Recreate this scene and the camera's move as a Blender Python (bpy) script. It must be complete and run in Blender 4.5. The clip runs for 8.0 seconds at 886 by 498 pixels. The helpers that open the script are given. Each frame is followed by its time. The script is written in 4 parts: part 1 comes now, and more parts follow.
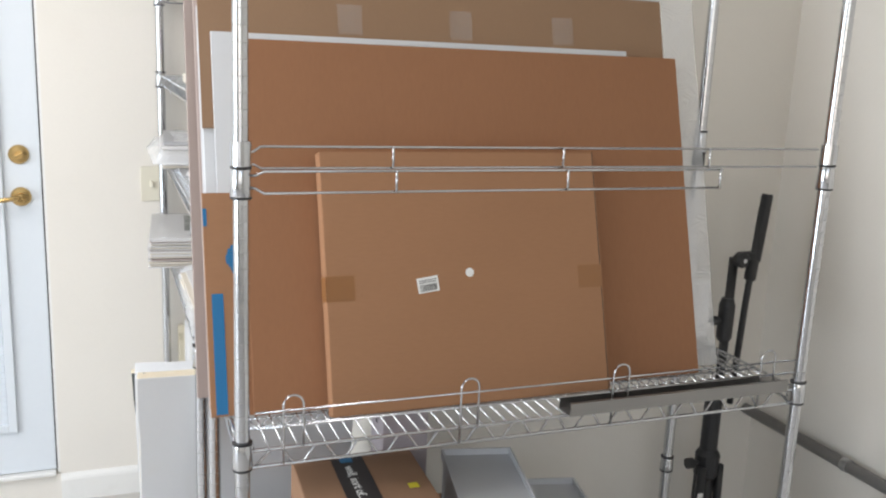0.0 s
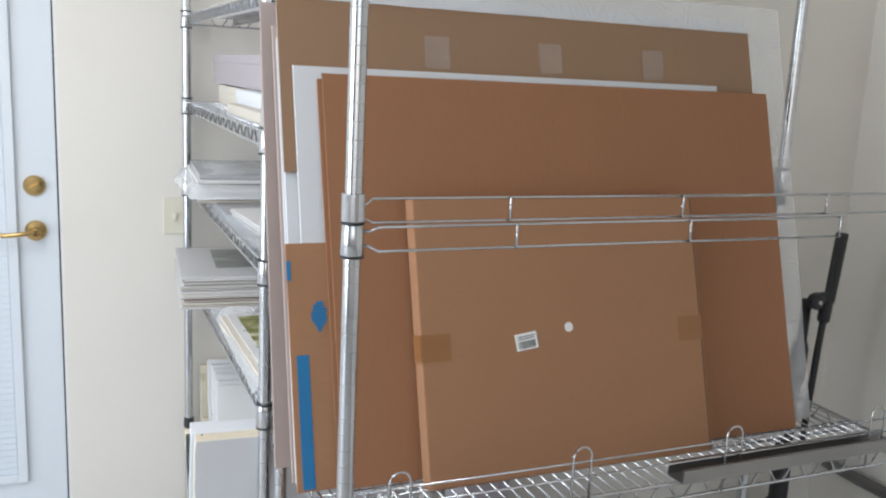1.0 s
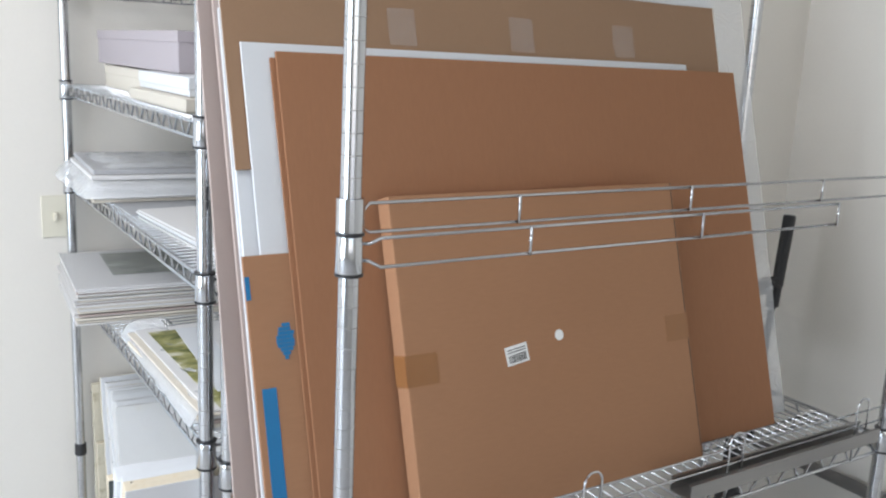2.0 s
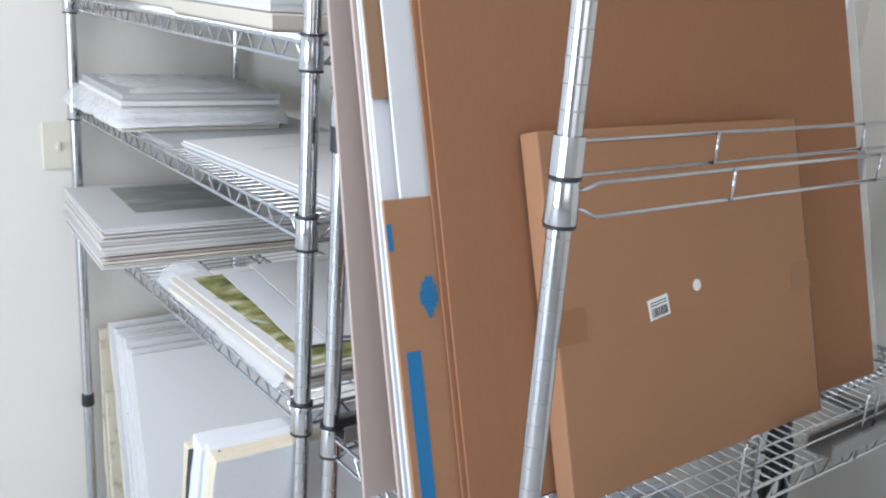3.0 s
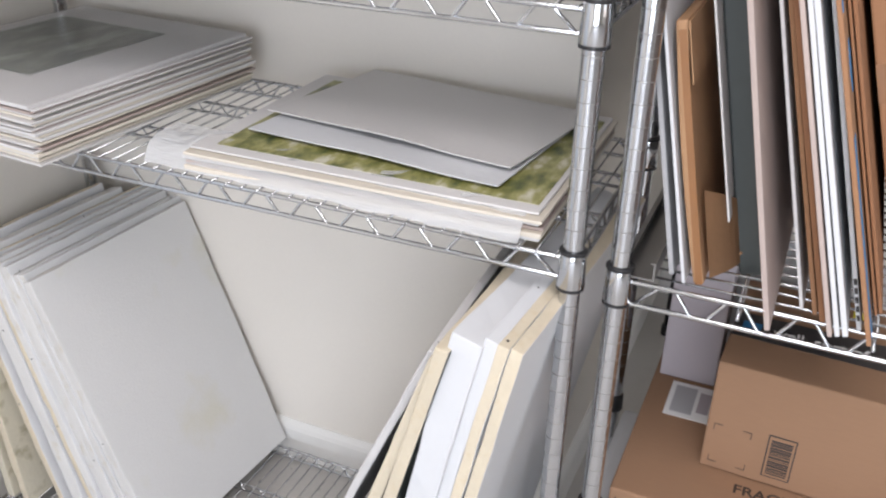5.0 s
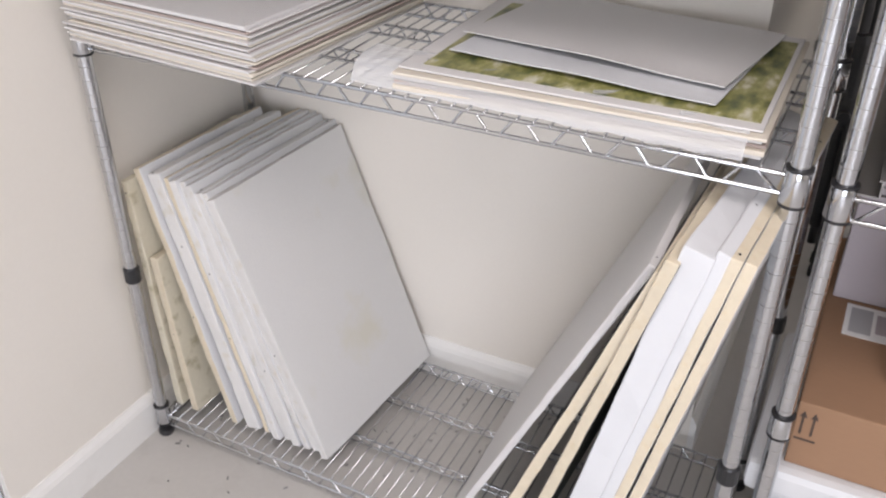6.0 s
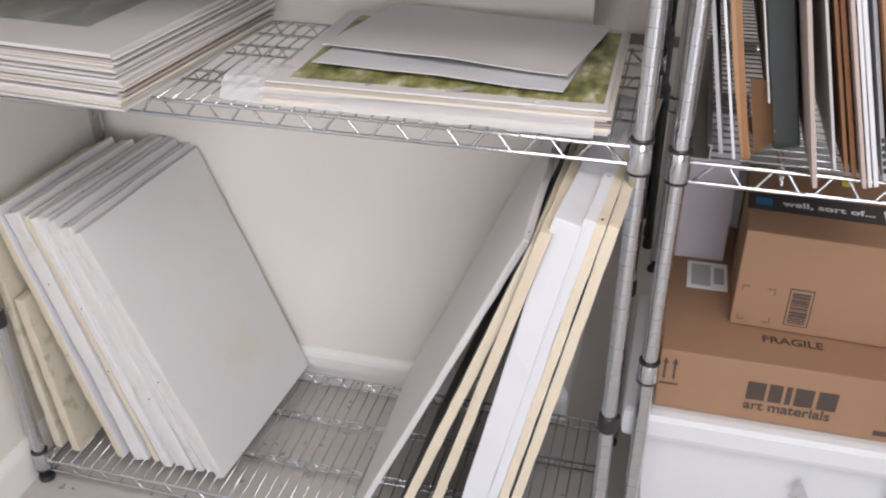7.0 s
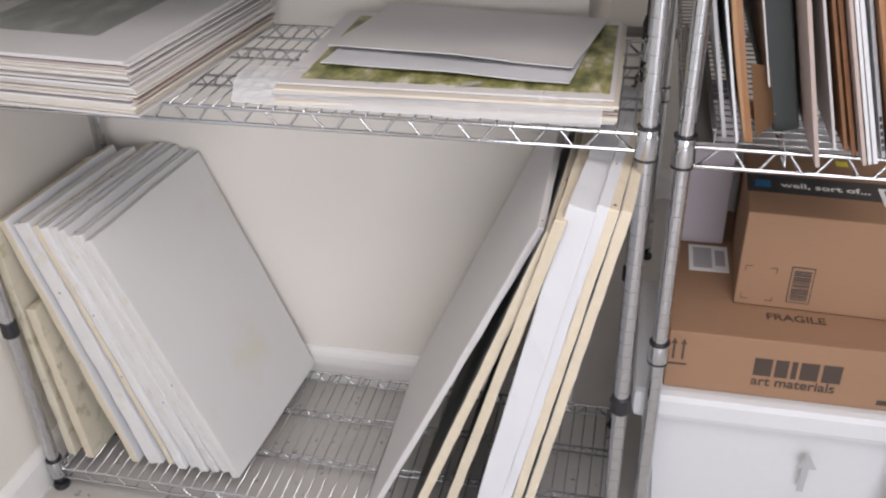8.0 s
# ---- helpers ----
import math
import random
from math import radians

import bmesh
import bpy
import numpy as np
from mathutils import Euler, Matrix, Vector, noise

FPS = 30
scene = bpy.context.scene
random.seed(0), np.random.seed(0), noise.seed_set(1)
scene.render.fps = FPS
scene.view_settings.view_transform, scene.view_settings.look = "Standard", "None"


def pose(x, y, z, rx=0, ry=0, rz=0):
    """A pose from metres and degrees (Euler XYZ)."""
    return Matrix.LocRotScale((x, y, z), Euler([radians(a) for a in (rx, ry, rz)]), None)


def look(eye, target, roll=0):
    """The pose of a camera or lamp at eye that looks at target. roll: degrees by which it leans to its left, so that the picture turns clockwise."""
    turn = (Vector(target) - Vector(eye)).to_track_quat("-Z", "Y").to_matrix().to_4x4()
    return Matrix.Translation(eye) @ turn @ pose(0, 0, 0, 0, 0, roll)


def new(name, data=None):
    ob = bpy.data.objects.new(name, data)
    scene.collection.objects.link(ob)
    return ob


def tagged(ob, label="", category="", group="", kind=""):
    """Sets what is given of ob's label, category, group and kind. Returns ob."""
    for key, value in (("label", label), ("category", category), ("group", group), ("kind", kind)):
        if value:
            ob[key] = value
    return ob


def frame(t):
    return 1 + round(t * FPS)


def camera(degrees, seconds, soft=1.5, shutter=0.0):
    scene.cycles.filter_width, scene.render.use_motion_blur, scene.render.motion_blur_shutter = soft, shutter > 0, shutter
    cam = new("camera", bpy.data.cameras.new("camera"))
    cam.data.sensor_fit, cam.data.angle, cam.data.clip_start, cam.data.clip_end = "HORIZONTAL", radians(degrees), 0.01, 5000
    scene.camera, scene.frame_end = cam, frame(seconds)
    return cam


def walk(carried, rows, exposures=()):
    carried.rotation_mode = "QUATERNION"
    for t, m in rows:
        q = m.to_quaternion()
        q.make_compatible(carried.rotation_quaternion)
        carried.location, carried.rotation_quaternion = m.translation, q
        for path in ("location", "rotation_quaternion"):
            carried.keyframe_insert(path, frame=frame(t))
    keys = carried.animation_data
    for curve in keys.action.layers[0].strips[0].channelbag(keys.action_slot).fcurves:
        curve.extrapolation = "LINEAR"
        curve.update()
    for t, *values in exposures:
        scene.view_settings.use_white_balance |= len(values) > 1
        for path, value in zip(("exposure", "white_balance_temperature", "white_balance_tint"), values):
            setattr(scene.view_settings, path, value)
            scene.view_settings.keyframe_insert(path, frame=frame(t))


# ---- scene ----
cam = camera(52.9, 8.0, soft=2.2)
PATH = [
    (0, (-0.2, -1.42, 1.526), (0.503, 0.404, 1.103), 2.5),
    (0.5, (-0.25, -1.327, 1.541), (0.442, 0.507, 1.142), 2.6),
    (1, (-0.372, -1.187, 1.557), (0.405, 0.614, 1.165), 2.9),
    (1.2, (-0.408, -1.142, 1.547), (0.419, 0.638, 1.162), 3.0),
    (2.3, (-0.456, -0.832, 1.545), (0.636, 0.785, 1.104), 2.7),
    (2.5, (-0.459, -0.787, 1.537), (0.626, 0.828, 1.075), 2.6),
    (3, (-0.614, -0.608, 1.512), (0.56, 0.909, 0.946), 4.2),
    (3.5, (-0.791, -0.448, 1.456), (0.536, 0.88, 0.767), 3.7),
    (4, (-0.828, -0.213, 1.439), (0.608, 0.977, 0.717), 4.2),
    (4.5, (-0.864, 0.036, 1.411), (0.69, 1.053, 0.669), 4.3),
    (5, (-0.935, 0.255, 1.38), (0.693, 0.95, 0.448), 1.3),
    (5.2, (-0.982, 0.326, 1.372), (0.622, 1.028, 0.406), -0.1),
    (6.3, (-1.104, 0.435, 1.38), (0.393, 1.197, 0.294), 0.8),
    (6.5, (-1.14, 0.447, 1.383), (0.412, 1.116, 0.314), 1.4),
    (7, (-1.175, 0.455, 1.392), (0.483, 0.894, 0.364), -0.2),
    (7.5, (-1.21, 0.472, 1.4), (0.473, 0.855, 0.389), -0.9),
    (8, (-1.221, 0.5, 1.4), (0.448, 0.892, 0.37), -1.6),
]
EXPOSURES = [(0.0, -0.08, 6280, 12), (0.5, -0.28, 6120, 12), (1.0, -0.3, 5980, 11), (2.5, -0.07, 5850, 11), (3.5, -0.24, 5700, 12), (4.5, -0.28, 5950, 14), (5.0, -0.3, 6350, 17), (6.5, -0.42, 6550, 20), (7.0, -0.48, 6550, 20), (8.0, -0.52, 6550, 20)]
walk(cam, [(t, look(eye, target, roll)) for t, eye, target, roll in PATH], EXPOSURES)

# ---- light: area lamps added for daylight from unseen openings, with a fill above ----
world = bpy.data.worlds.new("sky")
scene.world = world
world.use_nodes = True
wn = world.node_tree.nodes
sky = wn.new("ShaderNodeTexSky")
sky.sky_type, sky.sun_disc, sky.sun_elevation, sky.sun_rotation = "NISHITA", False, radians(40), radians(220)
world.node_tree.links.new(sky.outputs[0], wn["Background"].inputs[0])
wn["Background"].inputs[1].default_value = 0.12


def area_lamp(name, m, sx, sy, watts, colour):
    lamp = bpy.data.lights.new(name, "AREA")
    lamp.shape, lamp.size, lamp.size_y, lamp.energy, lamp.color = "RECTANGLE", sx, sy, watts, colour
    ob = new(name, lamp)
    ob.matrix_world = m
    return ob


# stands in for daylight through an assumed west opening, set to reach the nook
area_lamp("added_light_west", look((-4.1, -0.45, 1.12), (0, 0.55, 0.8)), 2.3, 1.95, 110, (0.86, 0.94, 1.0))
# weak added fill for front faces, from an assumed south opening
area_lamp("added_light_south", look((-1.1, -3.7, 1.5), (-0.2, 0, 1.0)), 2.6, 1.5, 15, (0.95, 0.97, 1.0))
# added fill from above for flat tops; no fitting is known there
area_lamp("added_overhead_fill", look((-1.3, 0.1, 2.52), (-1.3, 0.1, 0)), 1.2, 1.2, 46, (1.0, 0.97, 0.93))


# ---- materials ----
def material(name, base, rough=0.6, metal=0.0, vary=0.12, fine=60.0, coarse=4.0, bump=0.1, tint=None, stain=0.0, alpha=1.0, gloss=0.5, island=0.0, stretch=None):
    m = bpy.data.materials.new(name)
    m.use_nodes = True
    nt = m.node_tree
    b = nt.nodes["Principled BSDF"]
    b.inputs["Roughness"].default_value, b.inputs["Metallic"].default_value = rough, metal
    b.inputs["Specular IOR Level"].default_value = gloss
    b.inputs["Alpha"].default_value = alpha
    co = nt.nodes.new("ShaderNodeTexCoord")
    src = co.outputs["Object"]
    if stretch:
        mp = nt.nodes.new("ShaderNodeMapping")
        mp.inputs["Scale"].default_value = stretch
        nt.links.new(src, mp.inputs["Vector"])
        src = mp.outputs[0]
    info = nt.nodes.new("ShaderNodeObjectInfo")
    add = nt.nodes.new("ShaderNodeVectorMath")
    add.operation = "MULTIPLY_ADD"
    add.inputs[1].default_value = (1, 1, 1)
    shift = nt.nodes.new("ShaderNodeMath")
    shift.operation, shift.inputs[1].default_value = "MULTIPLY", 7.0
    nt.links.new(info.outputs["Random"], shift.inputs[0])
    nt.links.new(src, add.inputs[0])
    nt.links.new(shift.outputs[0], add.inputs[2])

    def noise_of(scale, detail):
        n = nt.nodes.new("ShaderNodeTexNoise")
        n.inputs["Scale"].default_value, n.inputs["Detail"].default_value = scale, detail
        nt.links.new(add.outputs[0], n.inputs["Vector"])
        return n.outputs["Fac"]

    f, c = noise_of(fine, 4), noise_of(coarse, 5)
    dark = tuple(x * (1 - vary) for x in base)
    light = tuple(min(1, x * (1 + vary * 0.6)) for x in base)
    mix = nt.nodes.new("ShaderNodeMix")
    mix.data_type = "RGBA"
    mix.inputs[6].default_value, mix.inputs[7].default_value = (*dark, 1), (*light, 1)
    half = nt.nodes.new("ShaderNodeMath")
    half.operation = "MULTIPLY_ADD"
    half.inputs[1].default_value = 0.45
    nt.links.new(f, half.inputs[0])
    half2 = nt.nodes.new("ShaderNodeMath")
    half2.operation, half2.inputs[1].default_value = "MULTIPLY", 0.55
    nt.links.new(c, half2.inputs[0])
    nt.links.new(half2.outputs[0], half.inputs[2])
    nt.links.new(half.outputs[0], mix.inputs[0])
    out = mix.outputs[2]
    if stain:
        s = noise_of(coarse * 2.3, 6)
        ramp = nt.nodes.new("ShaderNodeValToRGB")
        ramp.color_ramp.elements[0].position, ramp.color_ramp.elements[1].position = 0.56, 0.72
        nt.links.new(s, ramp.inputs[0])
        k = nt.nodes.new("ShaderNodeMath")
        k.operation, k.inputs[1].default_value = "MULTIPLY", stain
        nt.links.new(ramp.outputs[0], k.inputs[0])
        mx = nt.nodes.new("ShaderNodeMix")
        mx.data_type = "RGBA"
        nt.links.new(k.outputs[0], mx.inputs[0])
        nt.links.new(out, mx.inputs[6])
        mx.inputs[7].default_value = (*(tint or (0.5, 0.4, 0.2)), 1)
        out = mx.outputs[2]
    if island:
        hs = nt.nodes.new("ShaderNodeHueSaturation")
        v = nt.nodes.new("ShaderNodeMapRange")
        v.inputs["To Min"].default_value, v.inputs["To Max"].default_value = 1 - island, 1 + island * 0.4
        nt.links.new(info.outputs["Random"], v.inputs["Value"])
        nt.links.new(v.outputs[0], hs.inputs["Value"])
        nt.links.new(out, hs.inputs["Color"])
        out = hs.outputs[0]
    nt.links.new(out, b.inputs["Base Color"])
    rr = nt.nodes.new("ShaderNodeMapRange")
    rr.inputs["To Min"].default_value, rr.inputs["To Max"].default_value = max(0.02, rough * 0.8), min(1, rough * 1.2)
    nt.links.new(c, rr.inputs["Value"])
    nt.links.new(rr.outputs[0], b.inputs["Roughness"])
    if bump:
        bp = nt.nodes.new("ShaderNodeBump")
        bp.inputs["Strength"].default_value, bp.inputs["Distance"].default_value = bump, 0.002
        nt.links.new(f, bp.inputs["Height"])
        nt.links.new(bp.outputs[0], b.inputs["Normal"])
    return m


WALL = material("wall_paint", (0.78, 0.74, 0.675), 0.55, vary=0.05, fine=140, coarse=2, bump=0.12, stain=0.05, tint=(0.55, 0.5, 0.42))
CEIL = material("ceiling_paint", (0.8, 0.79, 0.76), 0.8, vary=0.04, bump=0.1)
TRIM = material("trim_paint", (0.8, 0.79, 0.76), 0.4, vary=0.05, fine=90, bump=0.05, stain=0.12, tint=(0.55, 0.52, 0.46))
DOORP = material("door_paint", (0.70, 0.74, 0.78), 0.35, vary=0.04, fine=80, bump=0.04)
FLOOR = material("vinyl_floor", (0.53, 0.51, 0.48), 0.45, vary=0.12, fine=90, coarse=6, bump=0.05, stain=0.25, tint=(0.4, 0.38, 0.35))
CHROME = material("chrome", (0.6, 0.61, 0.63), 0.14, 1.0, vary=0.12, fine=120, coarse=15, bump=0.03)
RING = material("scribed_ring", (0.42, 0.41, 0.4), 0.4, 1.0, vary=0.3, fine=150, coarse=30, bump=0.0)
ZINC = material("dull_chrome", (0.6, 0.61, 0.62), 0.3, 1.0, vary=0.15, fine=150, coarse=20, bump=0.03)
BLACK = material("black_plastic", (0.02, 0.02, 0.022), 0.4, vary=0.2, fine=120, bump=0.05)
BRASS = material("brass", (0.58, 0.4, 0.17), 0.25, 1.0, vary=0.15, fine=60, bump=0.02)
CARD = material("cardboard", (0.318, 0.157, 0.083), 0.88, vary=0.15, fine=220, coarse=3.5, bump=0.12, stretch=(1, 1, 0.25), stain=0.12, tint=(0.29, 0.135, 0.07), gloss=0.15)
CARD2 = material("light_cardboard", (0.355, 0.19, 0.104), 0.88, vary=0.15, fine=200, coarse=4, bump=0.12, stretch=(0.25, 1, 1), stain=0.12, tint=(0.33, 0.17, 0.085), gloss=0.15)
CARD3 = material("carton_board", (0.31, 0.185, 0.113), 0.85, vary=0.1, fine=200, coarse=4, bump=0.12, stretch=(1, 0.25, 1), stain=0.12, tint=(0.26, 0.15, 0.088), gloss=0.2)
CARDD = material("dull_cardboard", (0.29, 0.175, 0.1), 0.7, vary=0.1, fine=180, coarse=4, bump=0.1)
CARDTAPE = material("brown_packing_tape", (0.275, 0.125, 0.045), 0.35, vary=0.08, fine=60, bump=0.03)
FOAM = material("white_foam_board", (0.66, 0.672, 0.69), 0.5, vary=0.04, fine=120, coarse=5, bump=0.04, gloss=0.2)
PINKB = material("pinkish_mat_board", (0.47, 0.385, 0.35), 0.7, vary=0.06, fine=160, coarse=5, bump=0.06, island=0.1, gloss=0.2)
GREYB = material("grey_board", (0.42, 0.42, 0.43), 0.55, vary=0.08, fine=120, bump=0.05)
# the portfolio's own green; also painted shade on faces in the slanted fan
DARKB = material("portfolio_green_and_gap_shade", (0.055, 0.065, 0.062), 0.5, vary=0.15, fine=80, bump=0.06)
KRAFT = material("kraft_paper", (0.4, 0.23, 0.12), 0.7, vary=0.14, fine=120, coarse=14, bump=0.3)
BLUE = material("blue_painters_tape", (0.015, 0.16, 0.36), 0.55, vary=0.12, fine=200, coarse=25, bump=0.1)
LABEL = material("white_label", (0.82, 0.82, 0.8), 0.45, vary=0.04, bump=0.02)
INK = material("dark_print", (0.035, 0.03, 0.03), 0.6, vary=0.2, bump=0.0)
BINK = material("brown_print", (0.06, 0.04, 0.03), 0.7, vary=0.15, bump=0.0)
CANVAS = material("primed_canvas", (0.68, 0.685, 0.69), 0.7, vary=0.06, fine=260, coarse=5, bump=0.25, stain=0.12, tint=(0.62, 0.59, 0.48), island=0.06)
FANEDGE = material("cream_raw_edge", (0.68, 0.60, 0.46), 0.8, vary=0.16, fine=90, coarse=30, bump=0.4, stain=0.25, tint=(0.58, 0.44, 0.24), island=0.12)
WORNCANV = material("worn_primed_canvas", (0.72, 0.72, 0.71), 0.7, vary=0.08, fine=260, coarse=3.2, bump=0.3, stain=0.35, tint=(0.62, 0.58, 0.38), island=0.04)
WORNEDGE = material("worn_canvas_edge", (0.70, 0.69, 0.67), 0.75, vary=0.14, fine=160, coarse=15, bump=0.5, stain=0.4, tint=(0.55, 0.48, 0.33), island=0.1)
OLDCANV = material("yellowed_canvas", (0.66, 0.61, 0.48), 0.75, vary=0.18, fine=120, coarse=12, bump=0.3, stain=0.6, tint=(0.24, 0.2, 0.08))
PAPER = material("paper_white", (0.69, 0.675, 0.665), 0.6, vary=0.05, fine=150, coarse=6, bump=0.06, island=0.1)
PAPERC = material("paper_cream", (0.72, 0.66, 0.56), 0.65, vary=0.08, fine=150, coarse=8, bump=0.08, island=0.2)
BINW = material("white_plastic_bin", (0.63, 0.64, 0.65), 0.35, vary=0.06, fine=60, bump=0.03)
PURPLE = material("mauve_carton", (0.41, 0.365, 0.38), 0.6, vary=0.06, fine=120, bump=0.05)
YELLOW = material("yellow_sticker", (0.75, 0.66, 0.04), 0.5, vary=0.05, bump=0.0)
STEEL = material("brushed_grey_channel", (0.3, 0.29, 0.28), 0.35, 0.9, vary=0.15, fine=100, bump=0.05, stretch=(0.1, 1, 1))
SWITCHP = material("ivory_plastic", (0.72, 0.68, 0.56), 0.4, vary=0.03, bump=0.0)
PIPEM = material("grey_pipe", (0.24, 0.23, 0.22), 0.5, vary=0.2, fine=80, bump=0.1)
OUTSIDE = material("blind_white", (0.78, 0.83, 0.88), 0.5, vary=0.03, bump=0.0)


def painted(name, stops, scale, stretch):
    """A loose watercolour: bands of colour out of noise."""
    m = bpy.data.materials.new(name)
    m.use_nodes = True
    nt = m.node_tree
    co, mp = nt.nodes.new("ShaderNodeTexCoord"), nt.nodes.new("ShaderNodeMapping")
    mp.inputs["Scale"].default_value = stretch
    n, r = nt.nodes.new("ShaderNodeTexNoise"), nt.nodes.new("ShaderNodeValToRGB")
    n.inputs["Scale"].default_value, n.inputs["Detail"].default_value, n.inputs["Roughness"].default_value = scale, 6, 0.6
    while len(r.color_ramp.elements) < len(stops):
        r.color_ramp.elements.new(0.5)
    for e, (p, c) in zip(r.color_ramp.elements, stops):
        e.position, e.color = p, (*c, 1)
    nt.links.new(co.outputs["Object"], mp.inputs[0])
    nt.links.new(mp.outputs[0], n.inputs["Vector"])
    nt.links.new(n.outputs["Fac"], r.inputs[0])
    b = nt.nodes["Principled BSDF"]
    nt.links.new(r.outputs[0], b.inputs["Base Color"])
    b.inputs["Roughness"].default_value = 0.35
    return m


GARDEN = painted("watercolour_garden", [(0.34, (0.035, 0.06, 0.03)), (0.44, (0.17, 0.18, 0.05)), (0.55, (0.36, 0.34, 0.13)), (0.66, (0.66, 0.64, 0.52))], 14, (1, 2, 1))
POND = painted("dim_landscape_print", [(0.32, (0.06, 0.075, 0.06)), (0.5, (0.16, 0.17, 0.13)), (0.62, (0.3, 0.31, 0.27)), (0.75, (0.42, 0.42, 0.38))], 7, (1, 3, 1))


def clear_film(name, mix_clear, tint=(0.95, 0.96, 0.97)):
    """Thin polythene: mostly clear, with wrinkled gloss."""
    m = bpy.data.materials.new(name)
    m.use_nodes = True
    nt = m.node_tree
    b = nt.nodes["Principled BSDF"]
    b.inputs["Base Color"].default_value, b.inputs["Roughness"].default_value = (*tint, 1), 0.12
    t, mx = nt.nodes.new("ShaderNodeBsdfTransparent"), nt.nodes.new("ShaderNodeMixShader")
    mx.inputs[0].default_value = mix_clear
    n, bp = nt.nodes.new("ShaderNodeTexNoise"), nt.nodes.new("ShaderNodeBump")
    n.inputs["Scale"].default_value, n.inputs["Detail"].default_value = 22, 4
    bp.inputs["Strength"].default_value, bp.inputs["Distance"].default_value = 0.7, 0.01
    nt.links.new(n.outputs["Fac"], bp.inputs["Height"])
    nt.links.new(bp.outputs[0], b.inputs["Normal"])
    nt.links.new(b.outputs[0], mx.inputs[1])
    nt.links.new(t.outputs[0], mx.inputs[2])
    nt.links.new(mx.outputs[0], nt.nodes["Material Output"].inputs["Surface"])
    return m


FILM = clear_film("clear_polythene", 0.62)


# ---- mesh helpers ----
def mesh_of(name, bm, mat, smooth=False):
    me = bpy.data.meshes.new(name)
    bmesh.ops.recalc_face_normals(bm, faces=bm.faces)
    bm.to_mesh(me)
    bm.free()
    for m in (mat if isinstance(mat, (list, tuple)) else [mat]):
        me.materials.append(m)
    if smooth:
        me.shade_smooth()
    return me


def thing(name, bm, mat, m=None, label="", category="", group="", kind="", smooth=False):
    ob = new(name, mesh_of(name, bm, mat, smooth))
    ob.matrix_world = m or Matrix()
    return tagged(ob, label, category, group, kind)


def part(name, bm, mat, parent, label="", m=None, smooth=False):
    ob = new(name, bm if isinstance(bm, bpy.types.Mesh) else mesh_of(name, bm, mat, smooth))
    ob.parent = parent
    ob.matrix_local = m or Matrix()
    return tagged(ob, label)


def box(bm, x0, x1, y0, y1, z0, z1, bevel=0.0, mi=0):
    r = bmesh.ops.create_cube(bm, size=1.0, matrix=Matrix.Translation(((x0 + x1) / 2, (y0 + y1) / 2, (z0 + z1) / 2)) @ Matrix.Diagonal((x1 - x0, y1 - y0, z1 - z0, 1)))
    vs = r["verts"]
    fs = {f for v in vs for f in v.link_faces}
    for f in fs:
        f.material_index = mi
    if bevel:
        es = list({e for v in vs for e in v.link_edges})
        bmesh.ops.bevel(bm, geom=es, offset=bevel, segments=2, profile=0.6, affect="EDGES")
    return bm


def cube_bm(*a, **k):
    return box(bmesh.new(), *a, **k)


def lathe(bm, prof, seg=16, m=Matrix(), cap=True):
    """Turns a list of (radius, height) round z."""
    rings = [[bm.verts.new(m @ Vector((r * math.cos(2 * math.pi * i / seg), r * math.sin(2 * math.pi * i / seg), z))) for i in range(seg)] for r, z in prof]
    for a, b in zip(rings, rings[1:]):
        for i in range(seg):
            bm.faces.new((a[i], a[(i + 1) % seg], b[(i + 1) % seg], b[i]))
    if cap:
        bm.faces.new(rings[0][::-1])
        bm.faces.new(rings[-1])
    return bm


def wire(bm, pts, r, seg=6, closed=False):
    """A round rod along points."""
    pts = [Vector(p) for p in pts]
    n = len(pts)
    rings = []
    for i, p in enumerate(pts):
        a = pts[(i - 1) % n] if closed or i else p
        b = pts[(i + 1) % n] if closed or i < n - 1 else p
        d = (b - a).normalized()
        side = d.cross(Vector((0, 0, 1)) if abs(d.z) < 0.9 else Vector((1, 0, 0))).normalized()
        up = side.cross(d)
        rings.append([bm.verts.new(p + r * (math.cos(2 * math.pi * k / seg) * side + math.sin(2 * math.pi * k / seg) * up)) for k in range(seg)])
    for i in range(n if closed else n - 1):
        a, b = rings[i], rings[(i + 1) % n]
        for k in range(seg):
            bm.faces.new((a[k], a[(k + 1) % seg], b[(k + 1) % seg], b[k]))
    if not closed:
        bm.faces.new(rings[0][::-1])
        bm.faces.new(rings[-1])
    return bm


def words(name, text, size, mat, parent, m, label=""):
    """Printed lettering as a thin mesh, lying in the local xy plane."""
    cu = bpy.data.curves.new(name, "FONT")
    cu.body, cu.size, cu.extrude, cu.offset = text, size, 0.0002, size * 0.02
    tmp = bpy.data.objects.new(name, cu)
    scene.collection.objects.link(tmp)
    me = bpy.data.meshes.new_from_object(tmp.evaluated_get(bpy.context.evaluated_depsgraph_get()))
    bpy.data.objects.remove(tmp)
    me.materials.clear()
    me.materials.append(mat)
    return part(name, me, mat, parent, label, m)


